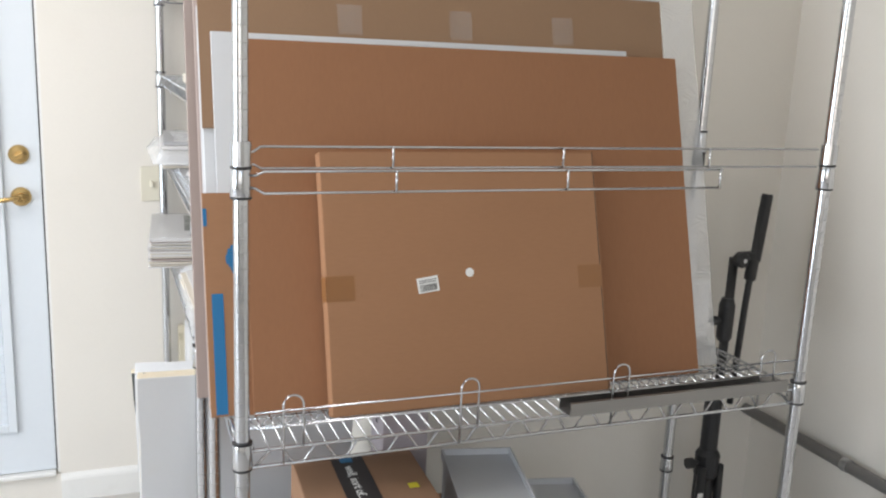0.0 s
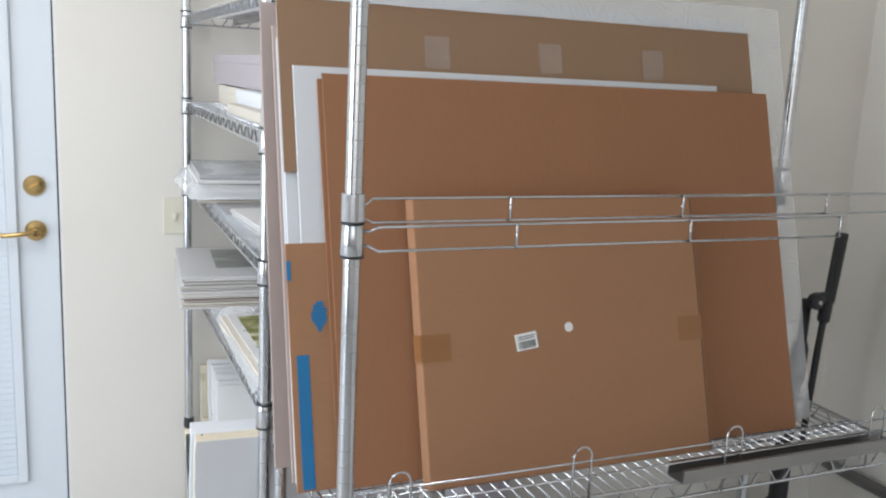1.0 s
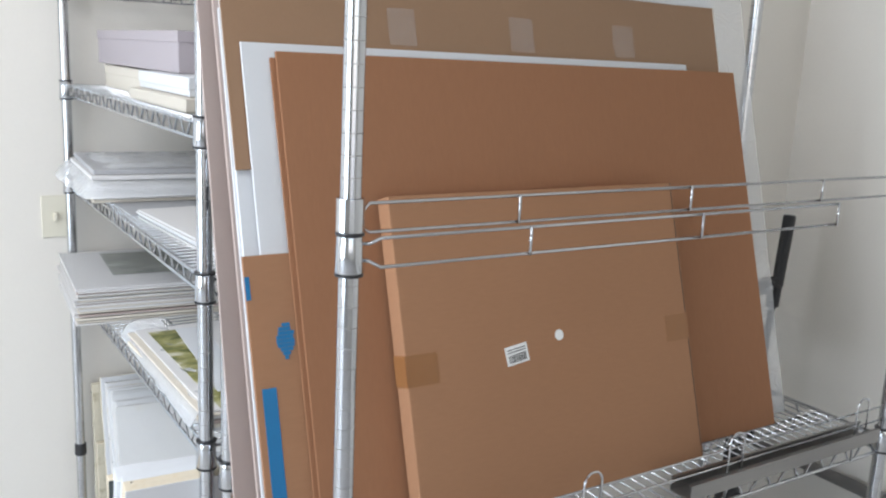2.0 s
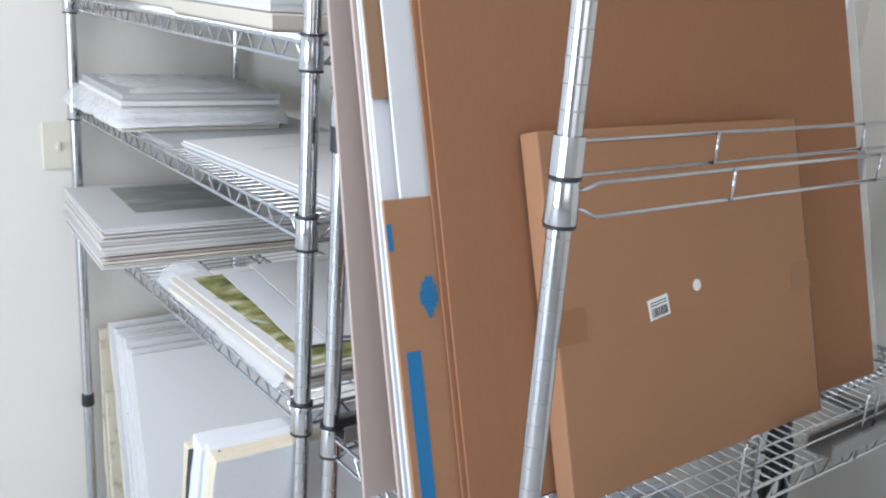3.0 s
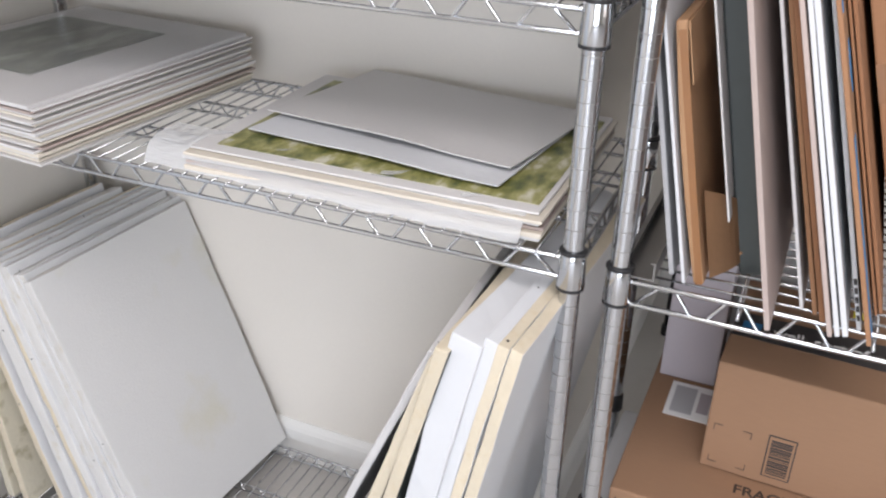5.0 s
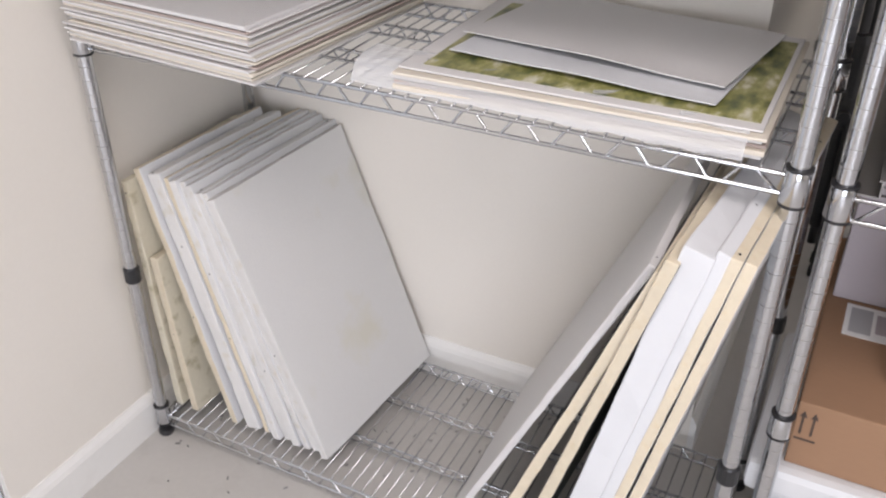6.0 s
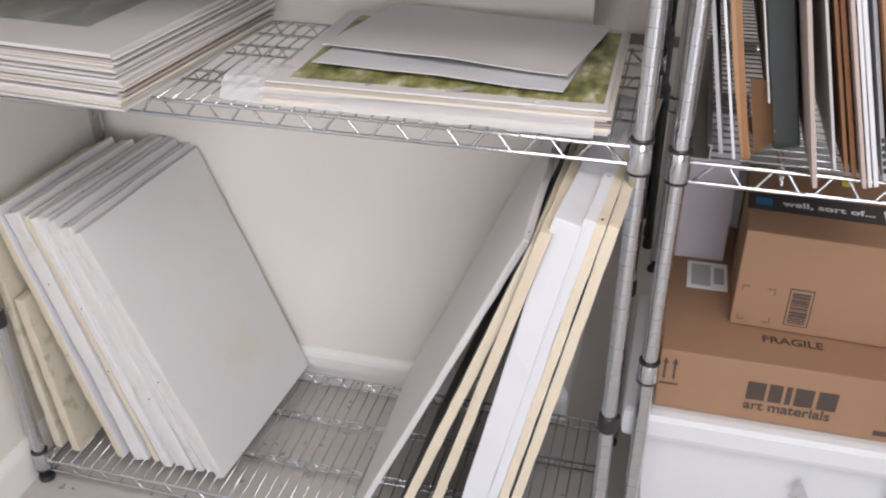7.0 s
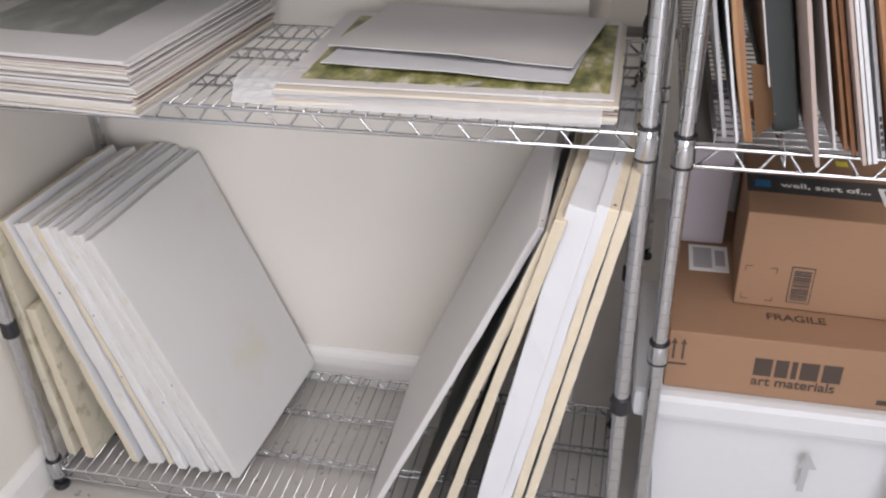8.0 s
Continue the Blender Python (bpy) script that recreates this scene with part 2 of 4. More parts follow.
# ---- structure ----
BACK, RIGHT = 0.60, 1.60   # wall behind the right rack, right wall
WEST, SOUTH, TOP = -4.2, -4.0, 2.6
FZ = -0.045   # the floor; heights count from a little above it
ROOM = pose(0.450, 1.700, 0)   # inner corner of the nook; the walls run back along local -x and -y
thing("floor", cube_bm(WEST - 0.3, RIGHT + 0.1, SOUTH - 0.1, 2.2, FZ - 0.1, FZ), FLOOR, None, "speckled grey vinyl floor with bits of grit", "floor", kind="structure")
thing("ceiling", cube_bm(WEST - 0.3, RIGHT + 0.1, SOUTH - 0.1, 2.2, TOP, TOP + 0.1), CEIL, None, "plain white painted ceiling", "ceiling", kind="structure")
bm = bmesh.new()
DOORW = 0.0
DX0, DX1, DTOP = -1.77, -0.845, 2.11
box(bm, WEST - 0.9, DX0 - 0.02, 0, 0.12, FZ, TOP)
box(bm, DX1 + 0.012, 0.12, 0, 0.12, FZ, TOP)
box(bm, DX0 - 0.02, DX1 + 0.012, 0, 0.12, DTOP, TOP)
box(bm, DX0 - 0.02, DX1 + 0.012, 0, 0.12, FZ, 0.055)
thing("wall_north", bm, WALL, ROOM, "cream painted wall beside the white door", "wall", kind="structure")
thing("wall_nook", cube_bm(0, 0.12, -1.03, 0, FZ, TOP), WALL, ROOM, "cream painted wall behind the canvas rack", "wall", kind="structure")
thing("wall_back", cube_bm(0.45, RIGHT + 0.1, BACK, BACK + 0.07, FZ, TOP), WALL, None, "cream painted wall behind the cardboard rack", "wall", kind="structure")
thing("wall_east", cube_bm(RIGHT, RIGHT + 0.1, SOUTH, BACK, FZ, TOP), WALL, None, "cream painted side wall with soft shadows", "wall", kind="structure")
bm = bmesh.new()   # unseen west wall, its opening made up for the added lamp
box(bm, WEST - 0.1, WEST, SOUTH, -2.0, FZ, TOP)
box(bm, WEST - 0.1, WEST, 0.75, 2.1, FZ, TOP)
box(bm, WEST - 0.1, WEST, -2.0, 0.75, FZ, 0.1)
box(bm, WEST - 0.1, WEST, -2.0, 0.75, 2.15, TOP)
thing("wall_west", bm, WALL, None, "unseen cream wall with an opening for the added lamp", "wall", kind="structure")
bm = bmesh.new()   # unseen south wall, with an opening assumed for the south lamp
box(bm, WEST - 0.1, -2.5, SOUTH - 0.1, SOUTH, FZ, TOP)
box(bm, 0.3, RIGHT + 0.1, SOUTH - 0.1, SOUTH, FZ, TOP)
box(bm, -2.5, 0.3, SOUTH - 0.1, SOUTH, FZ, 0.7)
box(bm, -2.5, 0.3, SOUTH - 0.1, SOUTH, 2.3, TOP)
thing("wall_south", bm, WALL, None, "unseen cream wall with an opening behind the south lamp", "wall", kind="structure")


def baseboard(m, length, name="baseboard"):
    bm = bmesh.new()
    prof = [(0, 0), (0.014, 0), (0.014, 0.078), (0.011, 0.088), (0.006, 0.096), (0.004, 0.1), (0, 0.1)]
    a = [bm.verts.new((0, -y, z)) for y, z in prof]
    b = [bm.verts.new((length, -y, z)) for y, z in prof]
    for i in range(len(prof)):
        j = (i + 1) % len(prof)
        bm.faces.new((a[i], a[j], b[j], b[i]))
    bm.faces.new(a[::-1]), bm.faces.new(b)
    thing(name, bm, TRIM, m, "white painted baseboard with scuffed dust line", "baseboard", kind="structure")


baseboard(ROOM @ pose(DX1 + 0.014, 0, FZ), -DX1 - 0.03)
baseboard(ROOM @ pose(0, -0.015, FZ, 0, 0, -90), 1.0)
baseboard(pose(0.45, BACK, FZ), RIGHT - 0.47)
baseboard(pose(RIGHT, BACK - 0.015, FZ, 0, 0, -90), 3.0)


def build_door():
    d = thing("door_1", cube_bm(DX0, DX1, DOORW + 0.004, DOORW + 0.045, 0.072, DTOP - 0.012, bevel=0.002), DOORP, ROOM, "white painted exterior door with glazed panel and brass hardware", "door", kind="structure")
    bm = bmesh.new()   # raised frame round the glass
    gx0, gx1, gz0, gz1 = DX0 + 0.10, DX1 - 0.112, 0.225, 1.97
    y0 = DOORW - 0.008
    box(bm, gx1 - 0.028, gx1, y0, DOORW + 0.004, gz0, gz1, 0.003)
    box(bm, gx0, gx0 + 0.028, y0, DOORW + 0.004, gz0, gz1, 0.003)
    box(bm, gx0 + 0.028, gx1 - 0.028, y0, DOORW + 0.004, gz0, gz0 + 0.028, 0.003)
    box(bm, gx0 + 0.028, gx1 - 0.028, y0, DOORW + 0.004, gz1 - 0.028, gz1, 0.003)
    part("glazing_frame", bm, DOORP, d)
    slat = mesh_of("slat", cube_bm(gx0 + 0.03, gx1 - 0.03, -0.001, 0.001, -0.011, 0.011), OUTSIDE)
    z, k = gz0 + 0.04, 0
    while z < gz1 - 0.035:
        part("slat", slat, OUTSIDE, d, "" if k else "pale blue white blind slat", pose(0, DOORW - 0.002, z, 14))
        z += 0.0205
        k += 1
    for z, lever in ((1.027, True), (1.163, False)):
        bm = bmesh.new()
        lathe(bm, [(0.031, 0), (0.031, 0.004), (0.027, 0.010), (0.014, 0.013)], 24)
        rose = part("rose" if lever else "deadbolt", bm, BRASS, d, "polished brass lock plate", pose(DX1 - 0.062, DOORW + 0.004, z, 90), smooth=False)
        bm = bmesh.new()
        if lever:
            lathe(bm, [(0.011, 0.012), (0.011, 0.045)], 16)
            wire(bm, [(0, 0, 0.042), (-0.02, 0, 0.05), (-0.05, -0.004, 0.05), (-0.085, -0.006, 0.048), (-0.105, -0.002, 0.046)], 0.0075, 10)
            part("lever_handle", bm, BRASS, rose, "", smooth=True)
        else:
            box(bm, -0.016, 0.016, -0.004, 0.004, 0.013, 0.026, 0.002)
            part("thumb_turn", bm, BRASS, rose, "", pose(0, 0, 0, 0, 0, 25))
    part("hinge_gap_seal", cube_bm(DX1, DX1 + 0.004, DOORW + 0.012, DOORW + 0.04, 0.072, DTOP - 0.012), INK, d, "dark gap along the jamb")
    part("jamb", cube_bm(DX1 + 0.0045, DX1 + 0.0118, DOORW + 0.002, DOORW + 0.1, 0.058, DTOP - 0.012), TRIM, d, "white door jamb")
    part("threshold", cube_bm(DX0, DX1, DOORW - 0.02, DOORW + 0.1, 0.056, 0.069, bevel=0.003), TRIM, d)


build_door()
s = thing("light_switch", cube_bm(-0.035, 0.035, -0.006, 0, -0.058, 0.058, bevel=0.002), SWITCHP, ROOM @ pose(-0.506, 0, 1.066), "ivory plastic light switch plate on the wall", "light switch")
part("toggle", cube_bm(-0.005, 0.005, -0.016, -0.006, -0.011, 0.011, bevel=0.002), SWITCHP, s)

p = thing("wall_pipe", wire(bmesh.new(), [(RIGHT - 0.03, BACK - 0.004, 0.535), (RIGHT - 0.03, -3.2, 0.535)], 0.016, 14), PIPEM, None, "grey conduit pipe running along the wall", "pipe", smooth=True)
for y in (0.2, -0.9, -2.0):
    part("pipe_clip", lathe(bmesh.new(), [(0.0185, -0.01), (0.0185, 0.01)], 14, pose(RIGHT - 0.03, y, 0.535, 90)), ZINC, p)


# ---- wire shelving ----
POST_R = 0.0127


def build_post(rack, x, y, z0, z1, foot=True, label=""):
    prof, ring, z = [], set(), z0
    while z < z1 - 0.026:
        prof += [(POST_R, z), (POST_R, z + 0.0242)]
        ring.add(len(prof) - 1)
        z += 0.0254
    prof += [(POST_R, z), (POST_R, z1)]
    post = part("post", lathe(bmesh.new(), prof, 18), [CHROME, RING], rack, label, pose(x, y, 0))
    for k, p in enumerate(post.data.polygons):
        p.use_smooth = len(p.vertices) == 4
        p.material_index = 1 if k // 18 in ring and len(p.vertices) == 4 else 0
    if foot:
        part("foot", lathe(bmesh.new(), [(0.016, 0.0), (0.018, 0.006), (0.016, 0.014), (0.006, 0.016), (0.006, z0 - FZ + 0.01)], 16), BLACK, post, "black levelling foot", pose(0, 0, FZ))
    return post


def build_collar(post, z, h=0.045):
    bm = lathe(bmesh.new(), [(0.0165, z - h / 2), (0.0175, z - h / 2 + 0.002), (0.0155, z + h / 2 - 0.002), (0.0148, z + h / 2)], 18)
    c = part("collar", bm, CHROME, post, "", smooth=False)
    for p in c.data.polygons:
        p.use_smooth = len(p.vertices) == 4
    for dz in (-h / 2 - 0.003, h / 2 - 0.0005):
        part("collar_ring", lathe(bmesh.new(), [(0.0172, z + dz), (0.0172, z + dz + 0.0032)], 18), BLACK, c, "thin black band round the collar")
    return c


def clip(post, z, h=0.035):
    return part("post_clip", lathe(bmesh.new(), [(0.0145, z - h / 2), (0.0165, z - h / 2 + 0.003), (0.016, z + h / 2 - 0.003), (0.0145, z + h / 2)], 16), BLACK, post, "black plastic split sleeve")


def zigzag(p, q, zlow, zhigh, pitch):
    p, q = Vector(p), Vector(q)
    n = max(2, round((q - p).length / pitch)) * 2
    pts = []
    for i in range(n + 1):
        c = p.lerp(q, i / n)
        z = zhigh if i % 2 else zlow
        d = (q - p).normalized() * pitch * 0.12
        pts += [(*(c - d).xy, z), (*(c + d).xy, z)] if 0 < i < n else [(*c.xy, z)]
    return pts


def build_shelf(rack, x0, x1, y0, y1, z, along, pitch, truss=0.075, depth=0.03, label=""):
    """A wire shelf whose upper rim lies at z. along: the axis along which the deck wires are spread."""
    r, c = 0.0032, 0.014

    def loop(zz):
        pts = []
        for cx, cy, a0 in ((x1, y0, -90), (x1, y1, 0), (x0, y1, 90), (x0, y0, 180)):
            ox, oy = cx + (-c if cx == x1 else c), cy + (-c if cy == y1 else c)
            pts += [(ox + c * math.cos(radians(a0 + k * 30)), oy + c * math.sin(radians(a0 + k * 30)), zz) for k in range(4)]
        return wire(bmesh.new(), pts, r, 6, closed=True)
    shelf = part("shelf", loop(z), CHROME, rack, label, smooth=True)
    part("lower_rim", loop(z - depth), CHROME, shelf, smooth=True)
    for a, b in (((x0 + 0.02, y0, 0), (x1 - 0.02, y0, 0)), ((x0 + 0.02, y1, 0), (x1 - 0.02, y1, 0)), ((x0, y0 + 0.02, 0), (x0, y1 - 0.02, 0)), ((x1, y0 + 0.02, 0), (x1, y1 - 0.02, 0))):
        part("truss_wire", wire(bmesh.new(), zigzag(a, b, z - depth, z, truss), 0.0024, 5), CHROME, shelf, smooth=True)
    dz = z + 0.0018
    if along == "x":
        one = mesh_of("deck_wire", wire(bmesh.new(), [(0, y0 - 0.003, 0), (0, y1 + 0.003, 0)], 0.0017, 5), CHROME, True)
        n = int((x1 - x0 - 0.04) / pitch)
        for i in range(n + 1):
            part("deck_wire", one, CHROME, shelf, "", pose(x0 + 0.02 + (x1 - x0 - 0.04) * i / n, 0, dz))
        for f in (0.33, 0.67):
            y = y0 + (y1 - y0) * f
            bm = wire(bmesh.new(), [(x0, y, z - 0.002), (x1, y, z - 0.002)], 0.0026)
            wire(bm, [(x0, y, z - 0.02), (x1, y, z - 0.02)], 0.0026)
            wire(bm, zigzag((x0, y, 0), (x1, y, 0), z - 0.02, z - 0.002, 0.05), 0.0018, 4)
            part("cross_truss", bm, CHROME, shelf, smooth=True)
    else:
        one = mesh_of("deck_wire", wire(bmesh.new(), [(x0 - 0.003, 0, 0), (x1 + 0.003, 0, 0)], 0.0017, 5), CHROME, True)
        n = int((y1 - y0 - 0.04) / pitch)
        for i in range(n + 1):
            part("deck_wire", one, CHROME, shelf, "", pose(0, y0 + 0.02 + (y1 - y0 - 0.04) * i / n, dz))
        for f in (0.33, 0.67):
            x = x0 + (x1 - x0) * f
            bm = wire(bmesh.new(), [(x, y0, z - 0.002), (x, y1, z - 0.002)], 0.0026)
            wire(bm, [(x, y0, z - 0.02), (x, y1, z - 0.02)], 0.0026)
            wire(bm, zigzag((x, y0, 0), (x, y1, 0), z - 0.02, z - 0.002, 0.05), 0.0018, 4)
            part("cross_truss", bm, CHROME, shelf, smooth=True)
    return shelf


# right rack, holding the cardboard
AX, AY, ASHELF = 1.18, 0.425, 0.857
rack_a = tagged(new("wire_rack"), "chrome wire shelving rack holding cardboard and boards", "shelving rack")
build_shelf(rack_a, 0, AX, 0, AY, ASHELF, "x", 0.0245, label="chrome wire shelf with ledge")
for x, y in ((0, 0), (AX, 0), (0, AY), (AX, AY)):
    post = build_post(rack_a, x, y, FZ + 0.03, 1.85)
    build_collar(post, ASHELF - 0.006)
    if y == 0:
        build_collar(post, 1.317, 0.046)
        bm = lathe(bmesh.new(), [(0.0168, 1.344), (0.0168, 1.383), (0.0135, 1.383), (0.0135, 1.344)], 18)
        part("split_sleeve", bm, CHROME, post)
    else:
        clip(post, 1.306, 0.04)
        build_collar(post, 1.346, 0.05)
        build_collar(post, 0.487, 0.036)


def rail(rack, y, z, x0, x1, bars, label=""):
    """A double wire rail whose ends bend in to the post."""
    bm = bmesh.new()
    for zz, s in ((z + 0.035, -1), (z, 1)):
        wire(bm, [(0.012, 0, zz + s * 0.008), (0.022, y * 0.6, zz + s * 0.007), (0.034, y, zz), (x1, y, zz)], 0.0024, 6)
    for x in bars:
        wire(bm, [(x, y - 0.003, z - 0.002), (x, y - 0.003, z + 0.037)], 0.0022, 6)
    part("rail", bm, CHROME, rack, label, smooth=True)


rail(rack_a, 0.018, 1.337, 0, AX - 0.012, (0.256, 0.58, 0.9), "double wire rail across the front")
rail(rack_a, -0.014, 1.301, 0, 0.91, (0.253, 0.575, 0.905))
bm = bmesh.new()
for zz in (1.328, 1.356):
    wire(bm, [(0.012, AY, zz), (AX - 0.012, AY, zz)], 0.0026, 6)
part("rail", bm, CHROME, rack_a, smooth=True)

# slip-on ledge along the front edge of the shelf
bm = bmesh.new()
for z in (0.898, 0.926):
    wire(bm, [(0.02, -0.004, z), (AX - 0.02, -0.004, z)], 0.0019, 6)
ledge = part("ledge", bm, CHROME, rack_a, "thin wire ledge on the shelf front", smooth=True)
for x in (0.085, 0.41, 0.73, 1.085):
    pts = [(x - 0.017, -0.008, 0.83)] + [(x + 0.0175 * math.cos(a), -0.008, 0.937 + 0.0175 * math.sin(a)) for a in [math.pi * (1 - k / 8) for k in range(9)]] + [(x + 0.0175, -0.008, 0.86)]
    part("loop", wire(bmesh.new(), pts, 0.0021, 6), CHROME, ledge, smooth=True)

# left rack, holding prints and canvases
BX, BY0, BY1, BD = 0.0, 0.0, 1.184, 0.42
rack_b = tagged(new("wire_rack"), "chrome wire shelving rack holding prints and canvases", "shelving rack")
rack_b.matrix_world = pose(-0.021, 0.478, 0)
B1, B2, B3, B4, B5 = 0.010, 0.881, 1.173, 1.425, 1.682   # heights of the upper rims
DECK = 0.0045   # what lies on a shelf stands this much above its rim
for z in (B1, B2, B3, B4, B5):
    build_shelf(rack_b, BX, BX + BD, BY0, BY1, z, "y", 0.0245, depth=0.026)
for x, y in ((BX, BY0), (BX, BY1), (BX + BD, BY0), (BX + BD, BY1)):
    post = build_post(rack_b, x, y, FZ + 0.03, 1.85)
    build_collar(post, B1 + 0.002, 0.046)
    for z in (B2, B3, B4, B5):
        build_collar(post, z - 0.012, 0.046)
    clip(post, 0.384)


# ---- boards leaning in the right rack ----
def board(name, mat, x0, w, yb, zb, h, th, lean, yaw=0.0, label="", category="board", group="", bevel=0.0012, bow=0.0):
    bm = cube_bm(0, w, 0, th, 0, h, bevel=bevel)
    if bow:
        bmesh.ops.subdivide_edges(bm, edges=[e for e in bm.edges if abs(e.verts[0].co.z - e.verts[1].co.z) > h * 0.5], cuts=8)
        for v in bm.verts:
            v.co.y += bow * math.sin(math.pi * v.co.z / h)
    return thing(name, bm, mat, pose(x0, yb, zb, -lean, 0, yaw), label, category, group)


S0 = ASHELF + 0.005


def lean_of(yb, yt, zb, zt):
    return math.degrees(math.atan2(yt - yb, zt - zb)), math.hypot(yt - yb, zt - zb)


# the flat carton in front
a, h = lean_of(0.090, 0.236, S0, 1.34)
carton = board("flat_carton", CARD2, 0.178, 0.592, 0.090, S0, h, 0.034, a, 0, "flat tan cardboard carton with label, standing on the wire shelf", "cardboard box", bevel=0.003)
part("tape_strip", cube_bm(0.0, 0.055, -0.0006, 0.0, 0.215, 0.262), CARDTAPE, carton, "brown packing tape")
part("tape_strip", cube_bm(0.535, 0.5885, -0.0006, 0.0, 0.215, 0.262), CARDTAPE, carton)
part("tape_strip", cube_bm(-0.0006, 0.0, 0.0, 0.034, 0.215, 0.262), CARDTAPE, carton)
part("flap_seam", cube_bm(0.587, 0.5885, -0.0004, 0.0, 0.0, h), BINK, carton, "dark folded seam")
lab = part("address_label", cube_bm(-0.022, 0.022, -0.0007, 0.0, -0.015, 0.015), LABEL, carton, "small white barcode label", pose(0.203, 0, 0.238, 0, -7, 0))
random.seed(4)
x = -0.017
while x < 0.016:
    w = random.choice((0.0008, 0.0014, 0.002))
    part("bar", cube_bm(x, x + w, -0.0011, -0.0007, -0.012, 0.001), INK, lab)
    x += w + random.choice((0.0009, 0.0014, 0.002))
for z in (0.0045, 0.0085):
    part("line", cube_bm(-0.018, 0.018, -0.0011, -0.0007, z, z + 0.0014), INK, lab)
bm = lathe(bmesh.new(), [(0.0088, 0), (0.0088, 0.0006)], 24, pose(0.292, 0, 0.258, 90))
part("round_sticker", bm, LABEL, carton, "white dot sticker")

# the large cardboard sheet behind it
a, h = lean_of(0.136, 0.340, S0, 1.543)
sheet = board("cardboard_sheet", CARD, 0.041, 0.980, 0.136, S0, h, 0.004, a, -0.3, "large brown corrugated cardboard sheet leaning on the rack", "cardboard sheet")
board("cardboard_sheet", CARD, 0.034, 0.972, 0.1415, S0, h - 0.01, 0.003, a, 0, "large brown corrugated cardboard sheet leaning on the rack", "cardboard sheet")

# the narrower sheet with blue tape
a, h = lean_of(0.147, 0.265, S0, 1.259)
strip = board("taped_cardboard", CARD2, -0.035, 0.9, 0.147, S0, h, 0.005, a, 0, "tan cardboard sheet with blue painter's tape on it", "cardboard sheet")
part("tape", cube_bm(0.010, 0.031, -0.0008, 0.0, 0.004, 0.226), BLUE, strip, "long strip of blue tape")
part("tape", cube_bm(0.0, 0.007, -0.0008, 0.0, 0.352, 0.385), BLUE, strip, "torn scrap of blue tape")
random.seed(7)
for i in range(9):
    bm = bmesh.new()
    z = 0.266 + i * 0.0058
    half = 0.013 * math.sin(math.pi * (i + 0.8) / 10.2)
    box(bm, 0.053 - half + random.uniform(-0.002, 0.002), 0.053 + half + random.uniform(-0.002, 0.002), -0.0007, 0.0, z - 0.0027, z + 0.0027)
    part("marker_stroke", bm, BLUE, strip, "" if i else "scribbled patch of blue marker")

# white board in front of the wrapped bundle
a, h = lean_of(0.157, 0.353, S0, 1.554)
white = board("foam_board", FOAM, -0.006, 0.909, 0.157, S0, h, 0.005, a, 0, "white foam board standing behind cardboard", "foam board")
random.seed(11)
for i in range(5):
    z = 0.012 + i * 0.011
    part("ink_mark", cube_bm(-0.0005, 0.0, 0.0008, 0.0042, z, z + 0.007), INK, white, "" if i else "black marker figures on the edge")

# wrapped bundle: white board, with a brown sheet over its top
a, h = lean_of(0.170, 0.406, S0, 1.69)
wrapped = board("wrapped_board", FOAM, -0.026, 1.034, 0.170, S0, h, 0.006, a, 0, "large white board wrapped in clear plastic", "foam board")
part("brown_backing", cube_bm(-0.001, 1.032, -0.005, -0.001, 0.532, 0.838), CARDD, wrapped, "brown card along the top under plastic")
PATCH = clear_film("patch_tape", 0.93)
for x in (0.27, 0.51, 0.75):
    part("tape_patch", cube_bm(x, x + 0.05, -0.0064, -0.0055, 0.725, 0.785), PATCH, wrapped, "clear tape patch")
bm = bmesh.new()   # loose plastic over the edges
nx, nz = 26, 30
grid = [[bm.verts.new((-0.006 + 1.125 * i / nx, -0.008 + 0.004 * noise.noise((i * 0.7, j * 0.4, 3)), 0.0 + (h + 0.035) * j / nz)) for i in range(nx + 1)] for j in range(nz + 1)]
for j in range(nz):
    for i in range(nx):
        if i >= 24 or j >= 28:
            bm.faces.new((grid[j][i], grid[j][i + 1], grid[j + 1][i + 1], grid[j + 1][i]))
for v in [v for v in bm.verts if not v.link_faces]:
    bm.verts.remove(v)
part("plastic_wrap", bm, FILM, wrapped, "wrinkled clear plastic film", smooth=True)

# boards behind, seen on their edges
random.seed(21)
rear = [("foam_board", FOAM, -0.030, 0.1785, 1.60, 0.005, 0.276, "thin white foam board seen on edge"), ("mat_board", PINKB, -0.034, 0.186, 1.62, 0.005, 0.276, "pinkish white mat board seen on edge"),
        ("cardboard_sheet", CARD, -0.004, 0.194, 1.45, 0.006, 0.272, "brown cardboard sheet between white boards"), ("cardboard_sheet", CARD2, 0.008, 0.203, 1.40, 0.005, 0.266, "tan cardboard sheet between white boards"),
        ("mat_board", PAPER, 0.012, 0.218, 1.60, 0.004, 0.252, "off-white mat board seen on edge"), ("mat_board", PINKB, -0.050, 0.248, 1.66, 0.006, 0.224, "pinkish white mat board seen on edge")]
for name, mt, x0, yb, zt, th, slant, lb in rear:
    a, h = lean_of(yb, yb + slant * (zt - S0), S0, zt)
    board(name, mt, x0, 0.9, yb, S0, h, th, a, random.uniform(-0.4, 0.1), lb, "board", bow=random.uniform(0.0, 0.0015))
a, h = lean_of(0.259, 0.378, S0, 1.40)
folio = board("portfolio", DARKB, 0.082, 0.75, 0.259, S0, h, 0.038, a, 0, "dark green board portfolio standing among boards", "portfolio", bevel=0.004)
